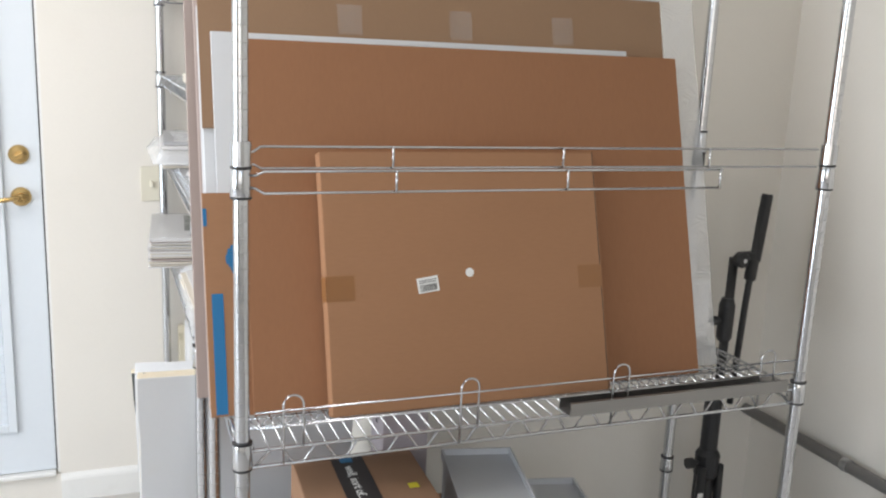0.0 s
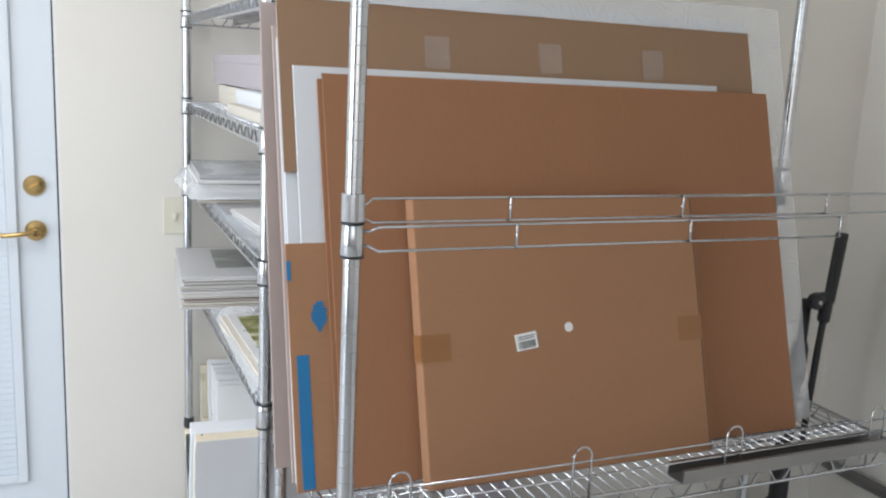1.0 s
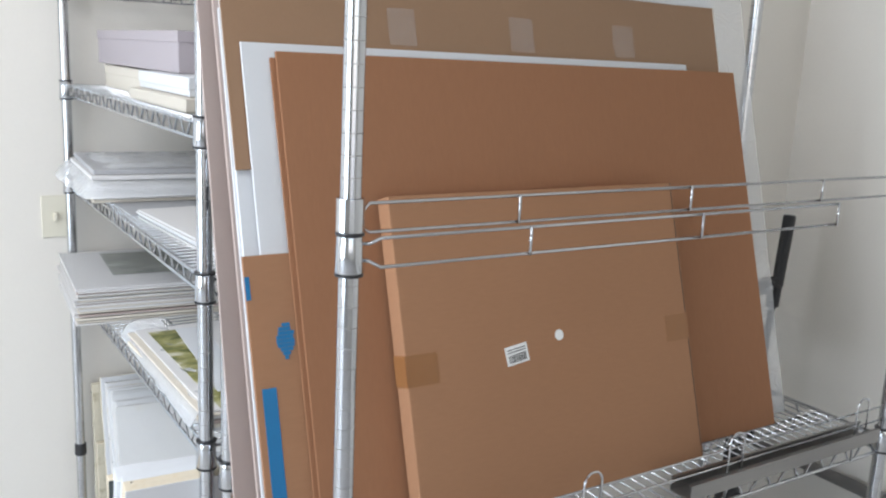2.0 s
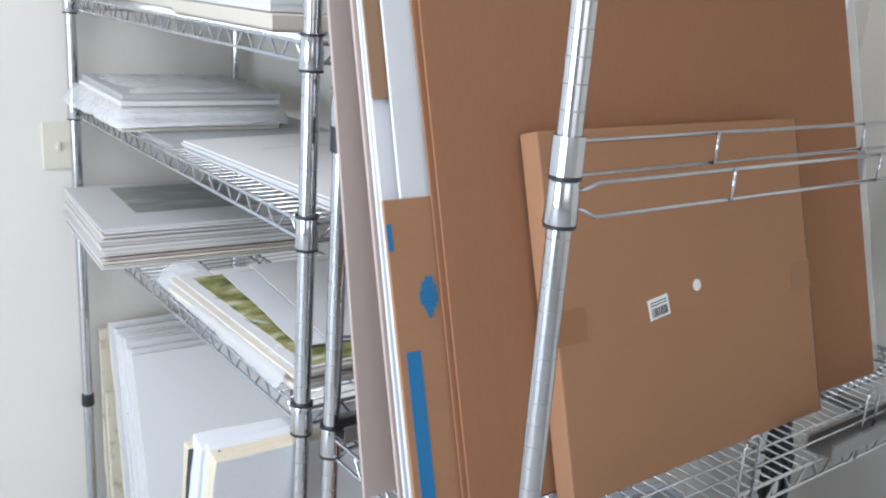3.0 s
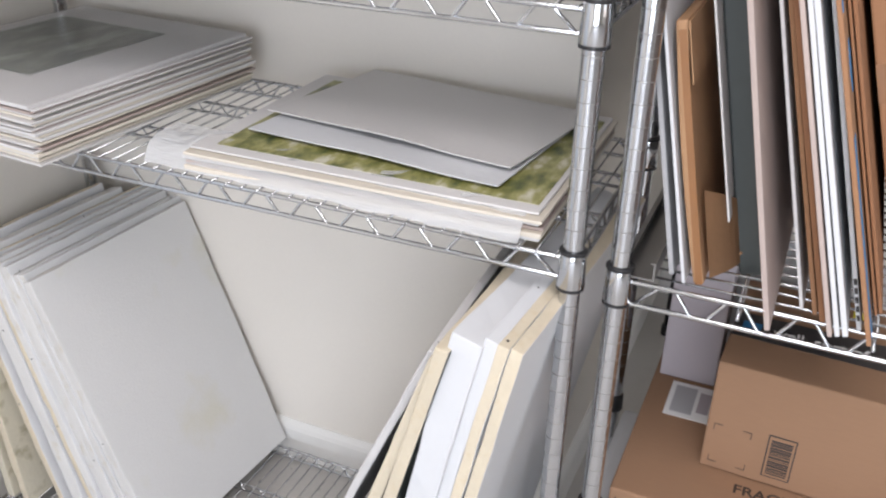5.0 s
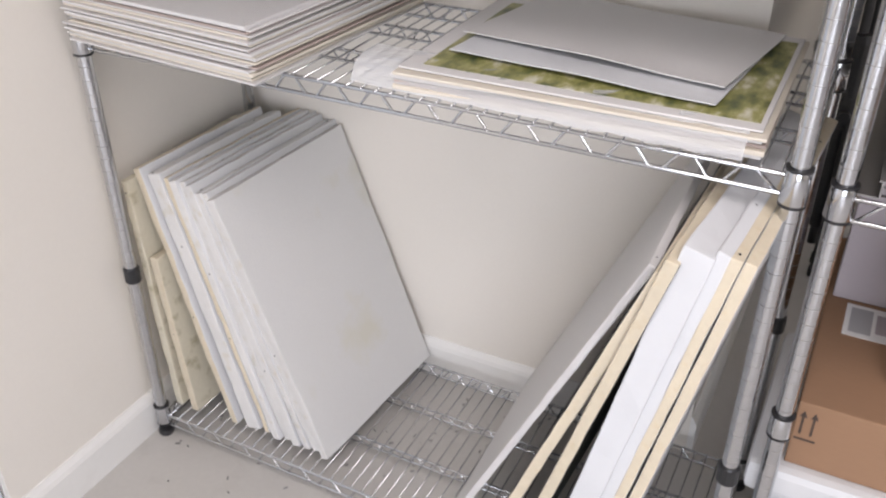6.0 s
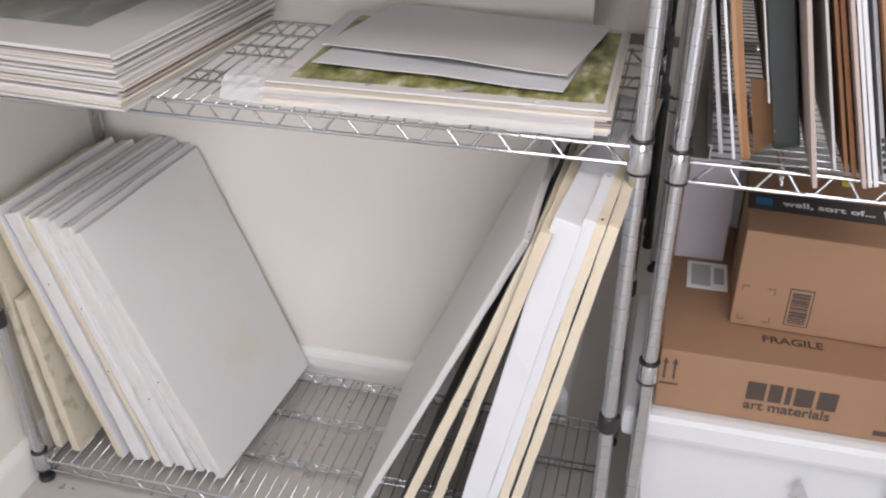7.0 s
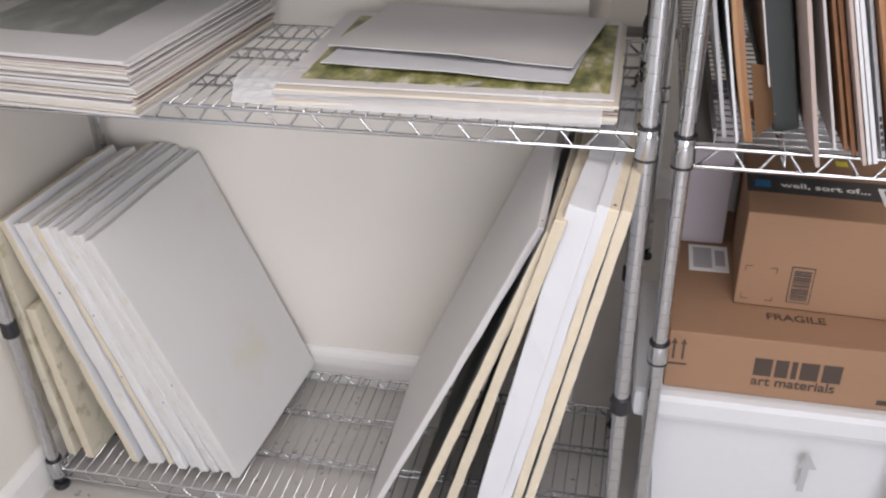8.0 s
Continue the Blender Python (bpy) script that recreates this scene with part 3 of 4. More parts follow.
part("spine", cube_bm(-0.002, 0.0, 0.003, 0.035, 0.0, h - 0.002), DARKB, folio, "worn dark cloth spine")
part("thin_sheet", cube_bm(-0.036, 0.6, 0.0390, 0.0412, 0.085, h + 0.05), PAPER, folio, "white sheet tucked behind")
a, h = lean_of(0.329, 0.392, S0, 1.165)
env = board("kraft_envelope", KRAFT, 0.022, 0.42, 0.329, S0, h, 0.013, a, 0, "crumpled brown kraft envelope on edge", "envelope", bevel=0.003, bow=0.004)
bm = bmesh.new()   # a torn tongue of paper that bends out at the foot
torn = [[bm.verts.new((0.012 + 0.055 * u / 6, -0.004 - 0.030 * math.sin(math.pi * 0.5 * u / 6) + 0.003 * noise.noise((u, v, 4)), 0.002 + (0.112 - 0.035 * u / 6) * v / 6)) for u in range(7)] for v in range(7)]
for v in range(6):
    for u in range(6):
        bm.faces.new((torn[v][u], torn[v][u + 1], torn[v + 1][u + 1], torn[v + 1][u]))
bmesh.ops.solidify(bm, geom=bm.faces[:], thickness=0.0012)
part("torn_flap", bm, KRAFT, env, "torn kraft flap bent outwards")
part("flap", cube_bm(0.0, 0.42, -0.0022, -0.0005, h - 0.07, h - 0.002, bevel=0.0005), KRAFT, env, "folded kraft flap")
part("seam_tape", cube_bm(-0.0008, -0.0002, 0.002, 0.010, 0.0, h - 0.01), CARDTAPE, env)
bm = bmesh.new()
random.seed(3)
bmesh.ops.create_icosphere(bm, subdivisions=2, radius=0.022)
for v in bm.verts:
    v.co *= 1 + 0.5 * noise.noise(v.co * 60)
    v.co.x *= 1.6
    v.co.z *= 0.7
thing("crumpled_paper", bm, KRAFT, pose(0.112, 0.312, S0 + 0.013), "crumpled brown paper scrap on wire shelf", "paper")
a, h = lean_of(0.350, 0.427, S0, 1.232)
board("mat_board", FOAM, 0.0145, 0.68, 0.350, S0, h, 0.004, a, 0, "white board standing against rack post", "board")
a, h = lean_of(0.366, 0.441, S0, 1.24)
board("grey_panel", GREYB, 0.03, 0.66, 0.366, S0, h, 0.006, a, 0, "grey panel standing against the rack post", "board")
board("white_panel", PAPER, 0.72, 0.44, 0.345, S0, 0.35, 0.005, 5, 0, "white board behind the cardboard sheet", "board")
board("white_panel", PAPER, 0.80, 0.42, 0.365, S0, 0.145, 0.005, 5, 0, "short white board behind the cardboard sheet", "board")


# metal channel lying along the shelf front, another on its end by the post
def channel(m, length, w, hgt, label):
    bm = bmesh.new()
    t, lip = 0.0022, 0.006
    prof = [(0, 0), (w, 0), (w, hgt), (w - lip, hgt), (w - lip, hgt - t), (w - t, hgt - t), (w - t, t), (t, t), (t, hgt - t), (lip, hgt - t), (lip, hgt), (0, hgt)]
    a, b = ([bm.verts.new((x, y, z)) for y, z in prof] for x in (0, length))
    for k in range(len(prof)):
        q = (k + 1) % len(prof)
        bm.faces.new((a[k], a[q], b[q], b[k]))
    bm.faces.new(a[::-1]), bm.faces.new(b)
    thing("metal_channel", bm, STEEL, m, label, "metal channel")


channel(pose(0.615, -0.02, S0, 0, 0, 0.2), 0.52, 0.045, 0.026, "grey metal channel lying on the wire shelf")
channel(pose(0.0, 0.384, S0 + 0.001, 0, 0, 0), 0.5, 0.038, 0.024, "grey metal channel lying by the rack post")


# ---- microphone stand in the corner ----
def build_stand():
    base = Vector((1.352, 0.475, 0.0))
    st = thing("folded_stand", wire(bmesh.new(), [(0, 0, 0.04), (0.01, 0.0, 0.5), (0.022, 0.01, 1.03)], 0.0125, 14), BLACK, pose(*base), "black folded tripod stand leaning in the corner", "tripod stand", smooth=True)
    part("lower_tube", lathe(bmesh.new(), [(0.02, 0.1), (0.024, 0.12), (0.024, 0.63), (0.019, 0.65)], 16), BLACK, st, smooth=False)
    part("clutch", lathe(bmesh.new(), [(0.016, 0.80), (0.021, 0.81), (0.022, 0.90), (0.016, 0.92)], 16, pose(0.012, 0.004, 0)), BLACK, st)
    part("knob", lathe(bmesh.new(), [(0.006, 0), (0.006, 0.016), (0.013, 0.018), (0.013, 0.032), (0.01, 0.034)], 14, pose(-0.005, -0.0, 0.86, 0, -90)), BLACK, st)
    part("boom", wire(bmesh.new(), [(0.045, -0.012, 0.62), (0.058, -0.012, 0.9), (0.078, -0.01, 1.17)], 0.009, 12), BLACK, st, smooth=True)
    part("boom_grip", lathe(bmesh.new(), [(0.011, -0.09), (0.014, -0.085), (0.0155, 0.09), (0.0135, 0.095)], 14, pose(0.083, -0.01, 1.11, 0, 4.5)), BLACK, st)
    part("boom_joint", lathe(bmesh.new(), [(0.018, 0), (0.021, 0.004), (0.021, 0.022), (0.016, 0.026)], 18, pose(0.024, -0.004, 1.03, 90)), BLACK, st)
    part("joint_screw", lathe(bmesh.new(), [(0.007, 0.026), (0.006, 0.03)], 12, pose(0.024, -0.004, 1.03, 90)), CHROME, st, "bright steel screw")
    part("joint_bridge", cube_bm(0.03, 0.075, -0.02, 0.0, 1.025, 1.05, bevel=0.004), BLACK, st)
    part("boom_collar", lathe(bmesh.new(), [(0.011, -0.03), (0.016, -0.025), (0.016, 0.025), (0.011, 0.03)], 14, pose(0.066, -0.011, 1.0, 0, 4)), BLACK, st)
    part("hub", lathe(bmesh.new(), [(0.026, 0.40), (0.034, 0.41), (0.034, 0.47), (0.025, 0.485)], 16), BLACK, st)
    part("wing_knob", lathe(bmesh.new(), [(0.006, 0), (0.006, 0.02), (0.015, 0.022), (0.015, 0.04)], 12, pose(-0.03, -0.004, 0.45, 0, -90)), BLACK, st)
    for dx, dy in ((-0.028, -0.02), (0.03, -0.018), (0.0, 0.03)):
        part("leg", wire(bmesh.new(), [(dx, dy, 0.44), (dx * 1.3, dy * 1.3, FZ + 0.02)], 0.012, 12), BLACK, st, smooth=True)
        part("rubber_foot", lathe(bmesh.new(), [(0.016, 0), (0.016, 0.03)], 12, pose(dx * 1.3, dy * 1.3, FZ)), BLACK, st)
    part("sticker", cube_bm(-0.046, -0.03, -0.036, -0.034, 0.30, 0.37), LABEL, st, "white sticker on the leg")


build_stand()


# ---- boxes under the right rack ----
def storage_bin():
    b = tagged(new("storage_bin"), "white translucent plastic storage bin with lid", "storage bin")
    x0, x1, y0, y1, z0, z1 = 0.034, 0.375, -0.20, 0.440, FZ, 0.336
    bm = bmesh.new()
    lo = [bm.verts.new(p) for p in ((x0 + 0.03, y0 + 0.03, z0), (x1 - 0.03, y0 + 0.03, z0), (x1 - 0.03, y1 - 0.03, z0), (x0 + 0.03, y1 - 0.03, z0))]
    hi = [bm.verts.new(p) for p in ((x0, y0, z1), (x1, y0, z1), (x1, y1, z1), (x0, y1, z1))]
    for i in range(4):
        bm.faces.new((lo[i], lo[(i + 1) % 4], hi[(i + 1) % 4], hi[i]))
    bm.faces.new(lo[::-1]), bm.faces.new(hi)
    bmesh.ops.bevel(bm, geom=list(bm.edges), offset=0.02, segments=3, affect="EDGES")
    part("body", bm, BINW, b, smooth=False)
    lid = part("lid", cube_bm(x0 - 0.016, x1 + 0.016, y0 - 0.018, y1 + 0.018, z1 - 0.012, z1 + 0.046, bevel=0.014), BINW, b, "white lid with rounded rim")
    bm = bmesh.new()
    box(bm, -0.003, 0.0, 0.118, 0.128, 0.15, 0.21)
    vs = [bm.verts.new(p) for p in ((-0.003, 0.105, 0.21), (-0.003, 0.141, 0.21), (-0.003, 0.123, 0.245))]
    bm.faces.new(vs)
    part("moulded_arrow", bm, GREYB, b, "grey arrow mark", pose(0.038, 0.028, 0.045, 0, -4.5))
    return b


storage_bin()
LID = 0.3825


def print_bar(name, parent, x0, x1, z0, z1, side, mat=BINK):
    return part(name, cube_bm(x0, x1, -0.0006, 0.0, z0, z1), mat, parent, "", side)


TURNED = Matrix.Translation((0.143, 0.301, 0)) @ pose(0, 0, 0, 0, 0, -2.5) @ Matrix.Translation((-0.143, -0.301, 0))   # the upper carton stands a little askew
# long shipping carton on the bin; its end faces the room
long_box = thing("shipping_carton", cube_bm(0.042, 0.56, -0.06, 0.408, LID, LID + 0.120, bevel=0.003), CARD3, None, "brown shipping carton with dark printed lettering on a bin", "cardboard box")
END = pose(0.042, 0.408, LID, 0, 0, -90)   # local x runs along the end face towards the camera's right
for i, x in enumerate((0.010, 0.0255)):
    bm = bmesh.new()
    box(bm, x - 0.0018, x + 0.0018, -0.0006, 0, 0.062, 0.094)
    vs = [bm.verts.new(p) for p in ((x - 0.0055, -0.0006, 0.094), (x + 0.0055, -0.0006, 0.094), (x, -0.0006, 0.106))]
    bm.faces.new(vs)
    part("up_arrow", bm, BINK, long_box, "", END)
print_bar("arrow_base", long_box, 0.004, 0.034, 0.0505, 0.054, END)
for i, w in enumerate((0.029, 0.021, 0.009, 0.029, 0.030)):   # name drawn as plain blocks
    x = 0.143 + sum((0.034, 0.026, 0.014, 0.035)[:i])
    print_bar("logo_block", long_box, x, x + w, 0.046, 0.082, END)
words("lettering", "art materials", 0.0265, BINK, long_box, END @ pose(0.142, -0.0005, 0.026, 90))
print_bar("small_print", long_box, 0.345, 0.405, 0.012, 0.022, END)
words("lettering", "FRAGILE", 0.0262, BINK, long_box, pose(0.104, 0.249, LID + 0.1202, 0, 0, -90))
lb = part("shipping_label", cube_bm(0.241, 0.335, 0.302, 0.374, LID + 0.120, LID + 0.1208), LABEL, long_box, "white paper shipping label")
part("label_print", cube_bm(0.252, 0.325, 0.332, 0.366, LID + 0.1208, LID + 0.1212), GREYB, lb)
part("label_print", cube_bm(0.262, 0.318, 0.308, 0.326, LID + 0.1208, LID + 0.1212), PURPLE, lb)

Z2 = LID + 0.1215
H2 = 0.181
top_box = thing("shipping_carton", cube_bm(0.143, 0.40, -0.05, 0.301, Z2, Z2 + H2, bevel=0.003), CARD3, TURNED, "brown cardboard carton sealed with black printed tape", "cardboard box")
E2 = pose(0.143, 0.301, Z2, 0, 0, -90)
strip_tape = part("printed_tape", cube_bm(0.222, 0.29, -0.05, 0.301, Z2 + H2, Z2 + H2 + 0.0008), INK, top_box, "black printed packing tape on top")
words("lettering", "well, sort of...", 0.026, LABEL, strip_tape, pose(0.245, 0.245, Z2 + H2 + 0.001, 0, 0, -90))
part("tape_emblem", cube_bm(0.240, 0.266, 0.262, 0.288, Z2 + H2 + 0.0008, Z2 + H2 + 0.0012), BLUE, strip_tape)
part("yellow_sticker", cube_bm(0.352, 0.372, 0.125, 0.145, Z2 + H2, Z2 + H2 + 0.0008), YELLOW, top_box, "bright yellow sticker")
code = print_bar("barcode_frame", top_box, 0.084, 0.122, 0.014, 0.086, E2, INK)
part("barcode_ground", cube_bm(0.0858, 0.1202, -0.0012, -0.0006, 0.016, 0.084), CARD3, top_box, "", E2)
random.seed(9)
z = 0.02
while z < 0.079:
    w = random.choice((0.001, 0.0018, 0.003))
    part("bar", cube_bm(0.089, 0.117, -0.0017, -0.0012, z, min(z + w, 0.0815)), INK, top_box, "", E2)
    z += w + random.choice((0.0012, 0.002))
for x, z, sx, sz in ((0.01, 0.012, 1, 1), (0.062, 0.012, -1, 1), (0.01, 0.078, 1, -1), (0.062, 0.078, -1, -1)):
    bm = bmesh.new()
    box(bm, min(x, x + sx * 0.012), max(x, x + sx * 0.012), -0.0006, 0, z, z + 0.0012)
    box(bm, min(x, x + sx * 0.0012), max(x, x + sx * 0.0012), -0.0006, 0, min(z, z + sz * 0.01), max(z, z + sz * 0.01))
    part("corner_mark", bm, BINK, top_box, "", E2)
TOPF = pose(0.203, 0.085, Z2 + H2 + 0.0012, 0, 0, -88)   # label lying across the tape on the carton's top
lb = part("paper_label", cube_bm(0, 0.075, 0, 0.067, 0, 0.0006), LABEL, top_box, "white barcode sticker", TOPF)
x = 0.008
while x < 0.066:
    w = random.choice((0.001, 0.002, 0.003))
    part("bar", cube_bm(x, x + w, 0.026, 0.058, 0.0006, 0.0010), INK, lb)
    x += w + random.choice((0.0015, 0.0025))
for k in range(4):
    part("print_block", cube_bm(0.008 + 0.014 * k, 0.018 + 0.014 * k, 0.009, 0.017, 0.0006, 0.0010), INK, lb)
mauve = thing("mauve_carton", cube_bm(0.345, 0.45, 0.31, 0.40, Z2 - 0.001, Z2 + 0.29, bevel=0.003), PURPLE, None, "mauve grey carton standing behind brown box", "carton")
part("flap", cube_bm(0.343, 0.452, 0.308, 0.3545, Z2 + 0.2905, Z2 + 0.2935), PURPLE, mauve)
part("flap", cube_bm(0.343, 0.452, 0.3555, 0.402, Z2 + 0.2905, Z2 + 0.2935), PURPLE, mauve)
part("tape_strip", cube_bm(0.3444, 0.3450, 0.345, 0.367, Z2 + 0.22, Z2 + 0.288), PATCH, mauve, "clear tape over the flap joint")


def file_box(m, w, d, h, label):
    b = tagged(new("file_box"), label, "file box")
    b.matrix_world = m
    t, rim = 0.004, 0.022
    part("body", cube_bm(t, w - t, t, d - t, 0.0, h - 0.02, bevel=0.002), FOAM, b)
    bm = bmesh.new()   # lid with a sunken top
    vo = [[bm.verts.new((x, y, z)) for x, y in ((i, i), (w - i, i), (w - i, d - i), (i, d - i))] for i, z in ((0, h - rim), (0, h), (t, h), (t, h - 0.014))]
    for lo, hi in zip(vo, vo[1:]):
        for k in range(4):
            bm.faces.new((lo[k], lo[(k + 1) % 4], hi[(k + 1) % 4], hi[k]))
    bm.faces.new(vo[-1])
    part("lid", bm, FOAM, b, "white lid with raised rim")
    hole = bmesh.new()
    lathe(hole, [(0.014, -0.0006), (0.014, 0.003)], 20, pose(w / 2, t, h - 0.055, 90) @ Matrix.Diagonal((w * 15, 1, 1, 1)))
    part("hand_hole", hole, INK, b, "dark oval hand hole")
    return b


file_box(pose(0.425, 0.02, LID + 0.120, 0, 0, -12), 0.160, 0.31, 0.155, "white cardboard file box with lid")
file_box(pose(0.648, 0.059, FZ, 0, 0, -12), 0.125, 0.28, 0.595, "white cardboard file box with lid")


# ---- left rack: canvases on the bottom shelf ----
def canvas(x0, w, yb, zb, h, th, lean, yaw, face, edge, label, group):
    """A stretched canvas: the cloth turns over the edges, so edge and face differ in wear."""
    bm = cube_bm(0, w, 0, th, 0, h, bevel=0.0025)
    for f in bm.faces:
        f.material_index = 0 if abs(f.normal.y) > 0.7 else 1
    for k in range(1, 22):   # cuts that let the worn edges waver
        bmesh.ops.bisect_plane(bm, geom=bm.verts[:] + bm.edges[:] + bm.faces[:], plane_co=(0, 0, h * k / 22), plane_no=(0, 0, 1))
    for k in range(1, 12):
        bmesh.ops.bisect_plane(bm, geom=bm.verts[:] + bm.edges[:] + bm.faces[:], plane_co=(w * k / 12, 0, 0), plane_no=(1, 0, 0))
    for v in bm.verts:
        p = v.co + Vector((yb * 5, yb * 3, 0))
        rim = 1.0 if v.co.x < 0.005 or v.co.z > h - 0.005 else 0.25
        v.co += Vector((noise.noise(p * 9) * 0.002 + noise.noise(p * 45) * 0.0022 * rim, noise.noise(p * 38) * 0.0014 * rim, noise.noise(p * 7) * 0.002 + noise.noise(p * 50) * 0.0016 * rim))
    ob = thing("canvas", bm, [face, edge], pose(x0, yb, zb, -lean, 0, yaw), label, "canvas", group)
    for k in range(random.randint(1, 2) if lean > 0 else 1):
        x = w * random.choice((0.03, 0.05, 0.3, 0.55, 0.8, 0.95)) + random.uniform(-0.01, 0.01)
        part("tack", lathe(bmesh.new(), [(0.0018, 0.0), (0.0015, 0.001), (0.0005, 0.0013)], 8), BLACK, ob, "" if k else "dark tack on the top edge", pose(x, th * 0.55, h - 0.0004))
    for k in range(1 if lean > 0 else 0):
        part("tack", lathe(bmesh.new(), [(0.0016, 0.0), (0.0018, 0.001), (0.0006, 0.0014)], 8), BLACK, ob, "", pose(0.0006, th * 0.5, h * random.uniform(0.3, 0.97), 0, -90))
    return ob


random.seed(31)
LOW = B1 + DECK
left_row = ((1.250, 0.020, 0.600, 22.0, -3.8, WORNCANV, WORNEDGE), (1.278, 0.020, 0.603, 21.2, -3.8, CANVAS, WORNEDGE), (1.302, 0.019, 0.598, 20.4, -3.9, CANVAS, WORNEDGE), (1.326, 0.021, 0.607, 19.6, -4.0, CANVAS, WORNEDGE),
            (1.352, 0.019, 0.605, 18.8, -4.0, CANVAS, WORNEDGE), (1.376, 0.020, 0.605, 18.0, -4.2, CANVAS, WORNEDGE), (1.408, 0.014, 0.60, 17.4, -4.3, CANVAS, FANEDGE), (1.434, 0.036, 0.605, 16.6, -4.4, CANVAS, WORNEDGE), (1.489, 0.018, 0.605, 15.4, -4.0, CANVAS, FANEDGE))
for i, (yb, th, h, lean, yaw, mf, me) in enumerate(left_row):
    canvas(0.027 + random.uniform(-0.004, 0.006), 0.405 if i < 7 else 0.356, yb, LOW, h, th, lean, yaw, mf, me, "white primed stretched canvas leaning in a row", "leaning canvases")
canvas(0.017, 0.355, 1.592, LOW, 0.392, 0.02, 5.5, -1.0, OLDCANV, FANEDGE, "small yellowed canvas with brown stains", "leaning canvases")
canvas(0.016, 0.36, 1.636, LOW, 0.560, 0.018, 3.0, 0.5, OLDCANV, OLDCANV, "yellowed stretched canvas leaning by the wall", "leaning canvases")

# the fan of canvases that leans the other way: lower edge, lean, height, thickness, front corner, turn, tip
# the DARKB faces put the shade between these boards into their colour
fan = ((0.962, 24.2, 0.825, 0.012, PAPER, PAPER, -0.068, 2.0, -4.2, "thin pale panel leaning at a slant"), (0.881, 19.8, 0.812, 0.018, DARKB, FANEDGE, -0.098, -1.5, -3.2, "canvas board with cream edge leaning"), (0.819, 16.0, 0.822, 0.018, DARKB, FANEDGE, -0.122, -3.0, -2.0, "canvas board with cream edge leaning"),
       (0.755, 12.4, 0.825, 0.040, CANVAS, FOAM, -0.142, -5.0, 0.0, "deep white gallery canvas leaning"), (0.713, 12.2, 0.832, 0.017, CANVAS, FOAM, -0.138, -4.6, 0.0, "white canvas leaning in the rack"),
       (0.694, 12.0, 0.828, 0.015, CANVAS, FANEDGE, -0.140, -4.2, 0.0, "canvas with cream edge leaning"), (0.673, 11.7, 0.826, 0.016, CANVAS, FANEDGE, -0.143, -3.8, 0.0, "grey-faced canvas with worn cream edge"))
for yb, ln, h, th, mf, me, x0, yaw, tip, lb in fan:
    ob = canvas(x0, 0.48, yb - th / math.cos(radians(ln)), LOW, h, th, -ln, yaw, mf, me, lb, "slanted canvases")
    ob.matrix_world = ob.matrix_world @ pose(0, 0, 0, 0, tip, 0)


# ---- left rack: prints and papers on the shelves ----
def paper_pile(x0, x1, y0, y1, z, layers, mats, name, label, group, jitter=0.004, yaw=0.0):
    """A pile of mats and prints, each a sheet of its own, a little out of line."""
    for i, th in enumerate(layers):
        w, d = x1 - x0, y1 - y0
        bm = cube_bm(-w / 2, w / 2, -d / 2, d / 2, 0, th * random.uniform(0.7, 0.95), bevel=min(0.0012, th * 0.2))
        thing(name, bm, mats[i % len(mats)], pose((x0 + x1) / 2 + random.uniform(-jitter, jitter), (y0 + y1) / 2 + random.uniform(-jitter, jitter), z, 0, 0, yaw + random.uniform(-0.5, 0.5)), label, name.replace("_", " "), group)
        z += th
    return z


random.seed(41)
z = paper_pile(-0.075, 0.395, 1.220, 1.625, B2 + DECK, [0.004, 0.005, 0.003, 0.006, 0.004, 0.005, 0.003, 0.004, 0.006, 0.004, 0.005, 0.003, 0.004, 0.005, 0.004, 0.006, 0.003, 0.004, 0.003], [PAPER, PAPERC, PAPER, PAPERC, PAPER, PINKB], "matted_print", "white matted print in a pile on shelf", "pile of matted prints", 0.007, -4.5)
top = thing("matted_print", cube_bm(-0.235, 0.235, -0.2, 0.2, 0, 0.006, bevel=0.001), PAPER, pose(0.160, 1.425, z, 0, 0, -4), "matted landscape print on top of the pile", "matted print", "pile of matted prints")
part("picture", cube_bm(-0.135, 0.155, -0.085, 0.165, 0.006, 0.0068), POND, top, "dim grey green landscape picture")
part("sleeve", cube_bm(-0.237, 0.237, -0.202, 0.202, 0.008, 0.0084), clear_film("print_sleeve", 0.9), top, "glossy clear sleeve")

z = paper_pile(-0.012, 0.385, 0.530, 1.050, B2 + DECK, [0.006, 0.007, 0.006, 0.008, 0.006], [PAPER, PAPERC, PINKB], "sleeved_print", "sleeved print in a low pile on shelf", "pile of sleeved prints", 0.006, 1.0)
pic = thing("watercolour", cube_bm(-0.190, 0.190, -0.255, 0.255, 0, 0.003, bevel=0.0006), PAPER, pose(0.188, 0.787, z, 0, 0, 0.6), "watercolour of a green garden under white paper", "painting")
part("picture", cube_bm(-0.168, 0.165, -0.248, 0.225, 0.003, 0.0036), GARDEN, pic, "yellow green garden picture")


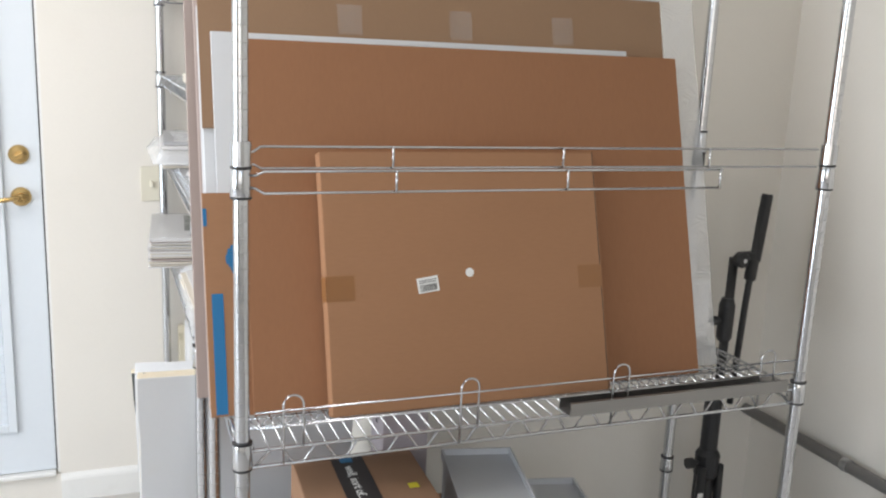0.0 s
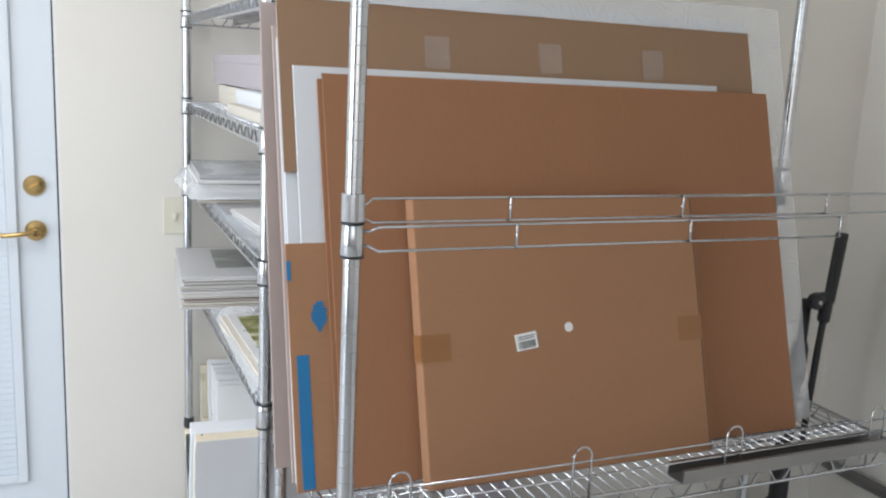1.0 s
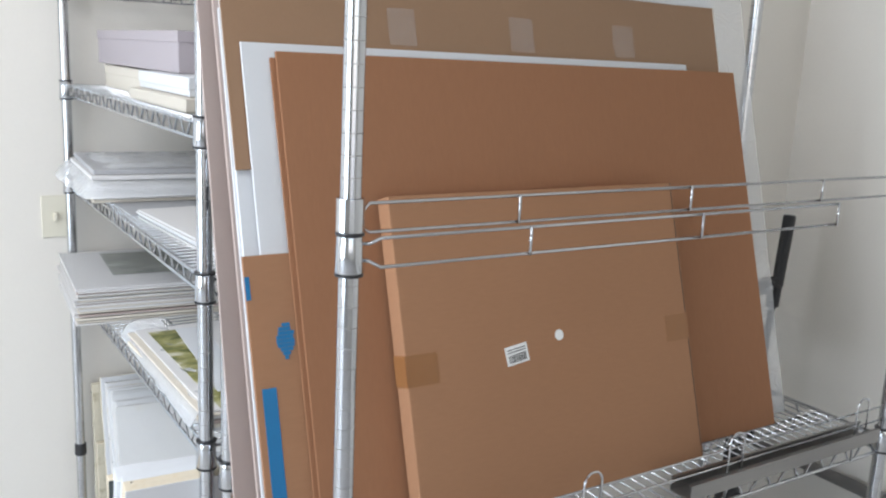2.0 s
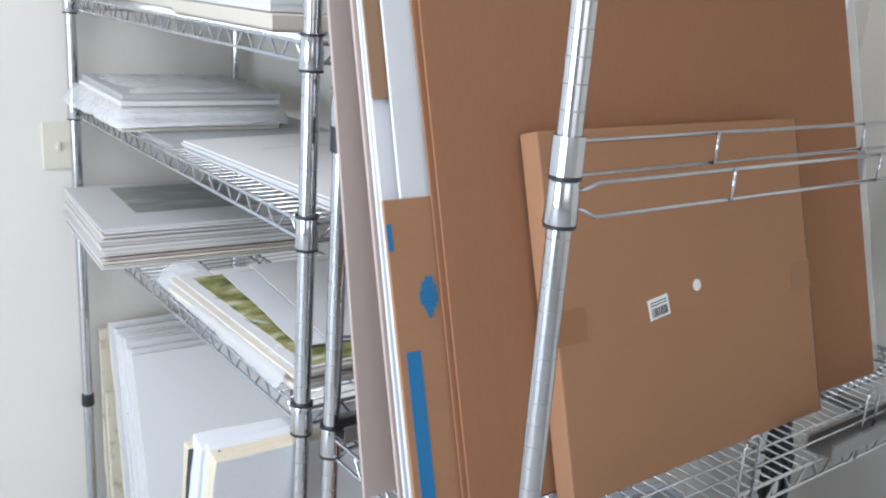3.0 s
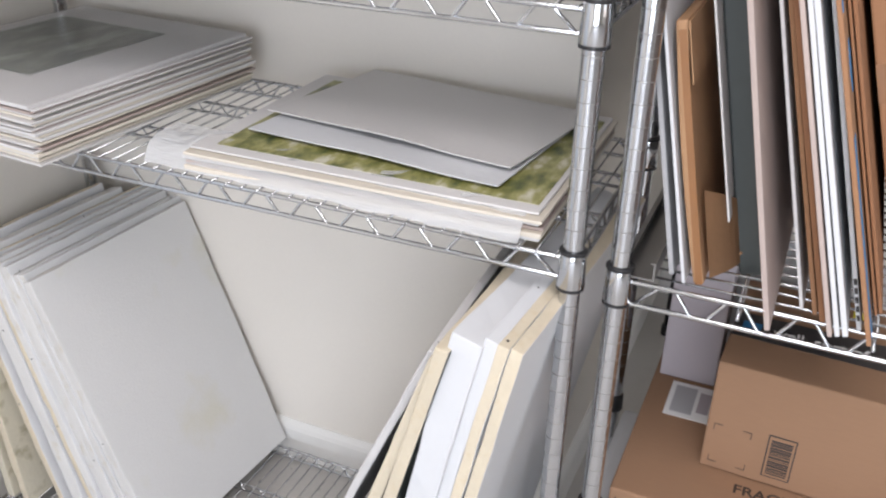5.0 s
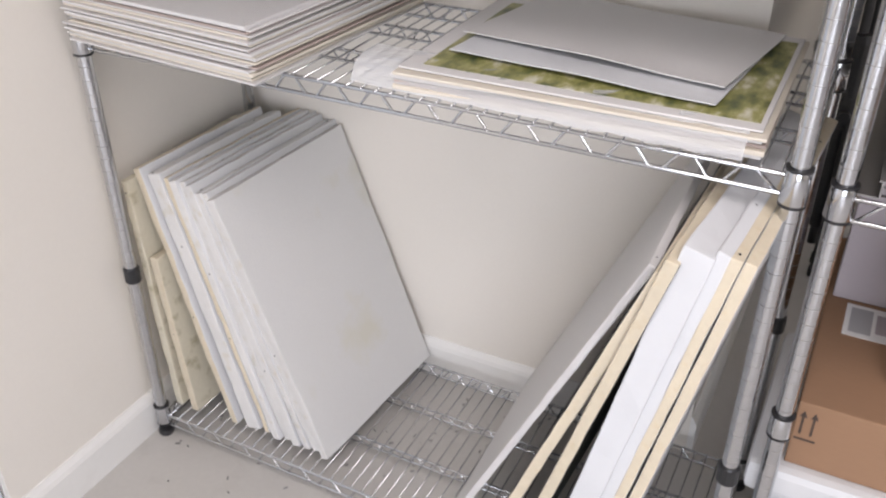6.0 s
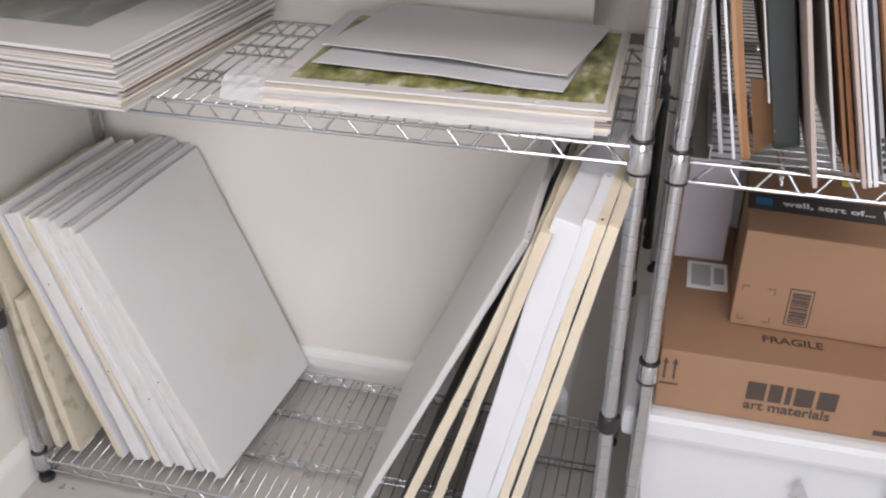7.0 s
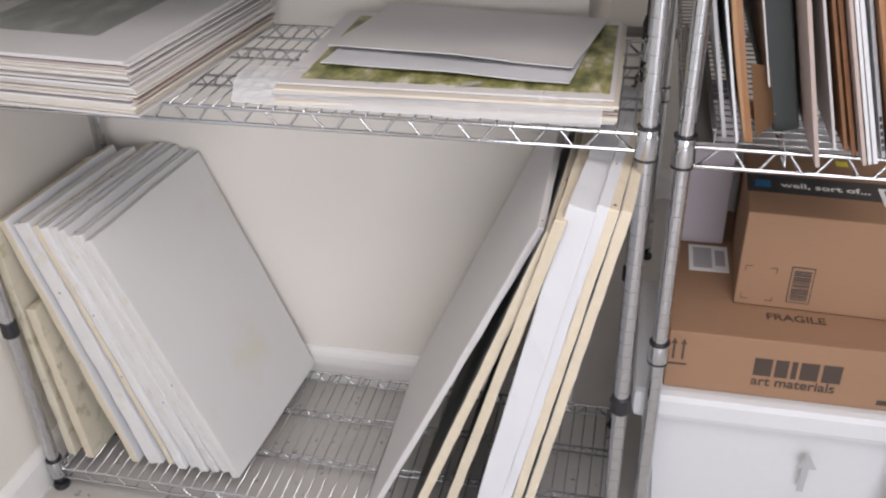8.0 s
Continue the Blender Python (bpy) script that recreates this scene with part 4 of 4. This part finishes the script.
def sheet_mesh(w, d, lift, n=16, th=0.0016):
    """A loose sheet with a lifted, wavy front edge, with a thickness."""
    bm = bmesh.new()

    def height(i, j):
        u, v = i / n, j / n
        return 0.002 + lift * (1 - u) ** 2 * (0.5 + 0.5 * math.sin(2.2 * v + 0.6)) + 0.003 * noise.noise((u * 3, v * 3, 2))
    up = [[bm.verts.new((-w / 2 + w * i / n, -d / 2 + d * j / n, height(i, j) + th)) for i in range(n + 1)] for j in range(n + 1)]
    dn = [[bm.verts.new((-w / 2 + w * i / n, -d / 2 + d * j / n, height(i, j))) for i in range(n + 1)] for j in range(n + 1)]
    for j in range(n):
        for i in range(n):
            bm.faces.new((up[j][i], up[j][i + 1], up[j + 1][i + 1], up[j + 1][i]))
            bm.faces.new((dn[j][i], dn[j + 1][i], dn[j + 1][i + 1], dn[j][i + 1]))
    for k in range(n):
        bm.faces.new((dn[0][k], dn[0][k + 1], up[0][k + 1], up[0][k]))
        bm.faces.new((dn[n][k], up[n][k], up[n][k + 1], dn[n][k + 1]))
        bm.faces.new((dn[k][0], up[k][0], up[k + 1][0], dn[k + 1][0]))
        bm.faces.new((dn[k][n], dn[k + 1][n], up[k + 1][n], up[k][n]))
    return bm


thing("paper_sheet", sheet_mesh(0.27, 0.40, 0.004), FOAM, pose(0.190, 0.785, z + 0.0045, 0, 0, -5), "bluish white paper sheet under another sheet", "paper")
thing("paper_sheet", sheet_mesh(0.28, 0.41, 0.009), PAPER, pose(0.248, 0.782, z + 0.009, 0, 0, -7.5), "slightly curled white paper sheet over the painting", "paper")
bm = bmesh.new()   # clear sleeve that sags over the front of the pile
n, m = 20, 6
prof = [(0.055, 0.0335), (0.03, 0.034), (0.004, 0.033), (-0.014, 0.026), (-0.022, 0.014), (-0.027, 0.006), (-0.031, 0.003)]
rows = [[bm.verts.new((x + 0.004 * noise.noise((j * 0.6, i, 0)) + 0.0006 * j, 0.545 + 0.57 * j / n, B2 + DECK + 0.002 + zz + 0.003 * noise.noise((j * 0.8, i * 0.9, 5)))) for i, (x, zz) in enumerate(prof)] for j in range(n + 1)]
for j in range(n):
    for i in range(m):
        bm.faces.new((rows[j][i], rows[j][i + 1], rows[j + 1][i + 1], rows[j + 1][i]))
thing("plastic_sleeve", bm, clear_film("sleeve_film", 0.5), None, "clear plastic sleeve sagging over shelf edge", "plastic sleeve", smooth=True)

# third shelf
random.seed(43)
thing("mat_sheet", cube_bm(-0.005, 0.395, -0.30, 0.30, 0, 0.0035), GREYB, pose(0, 1.345, B3 + DECK), "grey mat board lying on wire shelf", "mat board")
z = paper_pile(0.018, 0.392, 0.525, 1.035, B3 + DECK, [0.006, 0.006, 0.005], [PAPER, FOAM], "mat_sheet", "white mat board lying on wire shelf", "white mat boards", 0.006, 3.5)
mat = thing("mat_sheet", cube_bm(-0.188, 0.188, -0.25, 0.25, 0, 0.0035, bevel=0.0008), PAPER, pose(0.208, 0.778, z, 0, 0, 4), "white mat board with a drawn line on top", "mat board", "white mat boards")
part("pencil_line", cube_bm(-0.09, 0.085, 0.125, 0.1275, 0.0035, 0.0038), GREYB, mat, "thin grey pencil line")
part("pencil_line", cube_bm(0.085, 0.0875, 0.07, 0.11, 0.0035, 0.0038), GREYB, mat)
z = paper_pile(-0.045, 0.295, 1.20, 1.56, B3 + DECK + 0.004, [0.008, 0.01, 0.012, 0.01, 0.014, 0.01, 0.013], [PAPERC, PAPER, GREYB, PAPER], "bagged_print", "bagged bundle of prints in a pile", "pile of bagged prints", 0.012, -3)
bm = bmesh.new()
n = 14
rows = [[bm.verts.new((-0.075 + 0.40 * i / n, 1.17 + 0.42 * j / n, z + 0.006 + 0.008 * noise.noise((i * 0.5, j * 0.5, 1)) - 0.066 * max(abs(2 * i / n - 1), abs(2 * j / n - 1)) ** 5)) for i in range(n + 1)] for j in range(n + 1)]
for j in range(n):
    for i in range(n):
        bm.faces.new((rows[j][i], rows[j][i + 1], rows[j + 1][i + 1], rows[j + 1][i]))
thing("plastic_bag", bm, clear_film("milky_bag", 0.45), None, "milky plastic bag lying over the prints", "plastic bag", smooth=True)

# fourth shelf
random.seed(45)
for x0, x1, y0, y1, z0, z1, mt, lb in ((0.06, 0.38, 1.06, 1.56, 0.0, 0.056, PAPERC, "flat cream box on wire shelf"), (0.05, 0.38, 0.86, 1.59, 0.060, 0.142, PURPLE, "mauve carton lying on a cream box"),
                                       (0.0, 0.36, 0.64, 1.045, 0.0, 0.024, PAPERC, "flat cream box on wire shelf"), (0.02, 0.36, 0.69, 1.04, 0.025, 0.059, FOAM, "flat white box lying on a cream box")):
    d = (y1 - y0) / 2
    c = thing("carton", cube_bm(x0, x1, -d, d, z0, z1 - 0.008, bevel=0.002), mt, pose(0, (y0 + y1) / 2, B4 + DECK), lb, "carton")
    part("lid", cube_bm(x0 - 0.002, x1 + 0.002, -d - 0.002, d + 0.002, z1 - 0.022, z1, bevel=0.002), mt, c)

# grit on the floor under and before the left rack
random.seed(77)
bm = bmesh.new()
for i in range(260):
    x, y = random.uniform(-0.75, 0.42), random.uniform(0.45, 1.62)
    r = random.uniform(0.0012, 0.0035)
    bmesh.ops.create_cube(bm, size=r * 2, matrix=pose(x, y, FZ + r * 0.5, random.uniform(0, 90), random.uniform(0, 90), random.uniform(0, 180)) @ Matrix.Diagonal((1.5, 0.8, 0.5, 1)))
thing("floor_grit", bm, PIPEM, None, "scattered dark grit on the vinyl floor", "grit", kind="stuff")
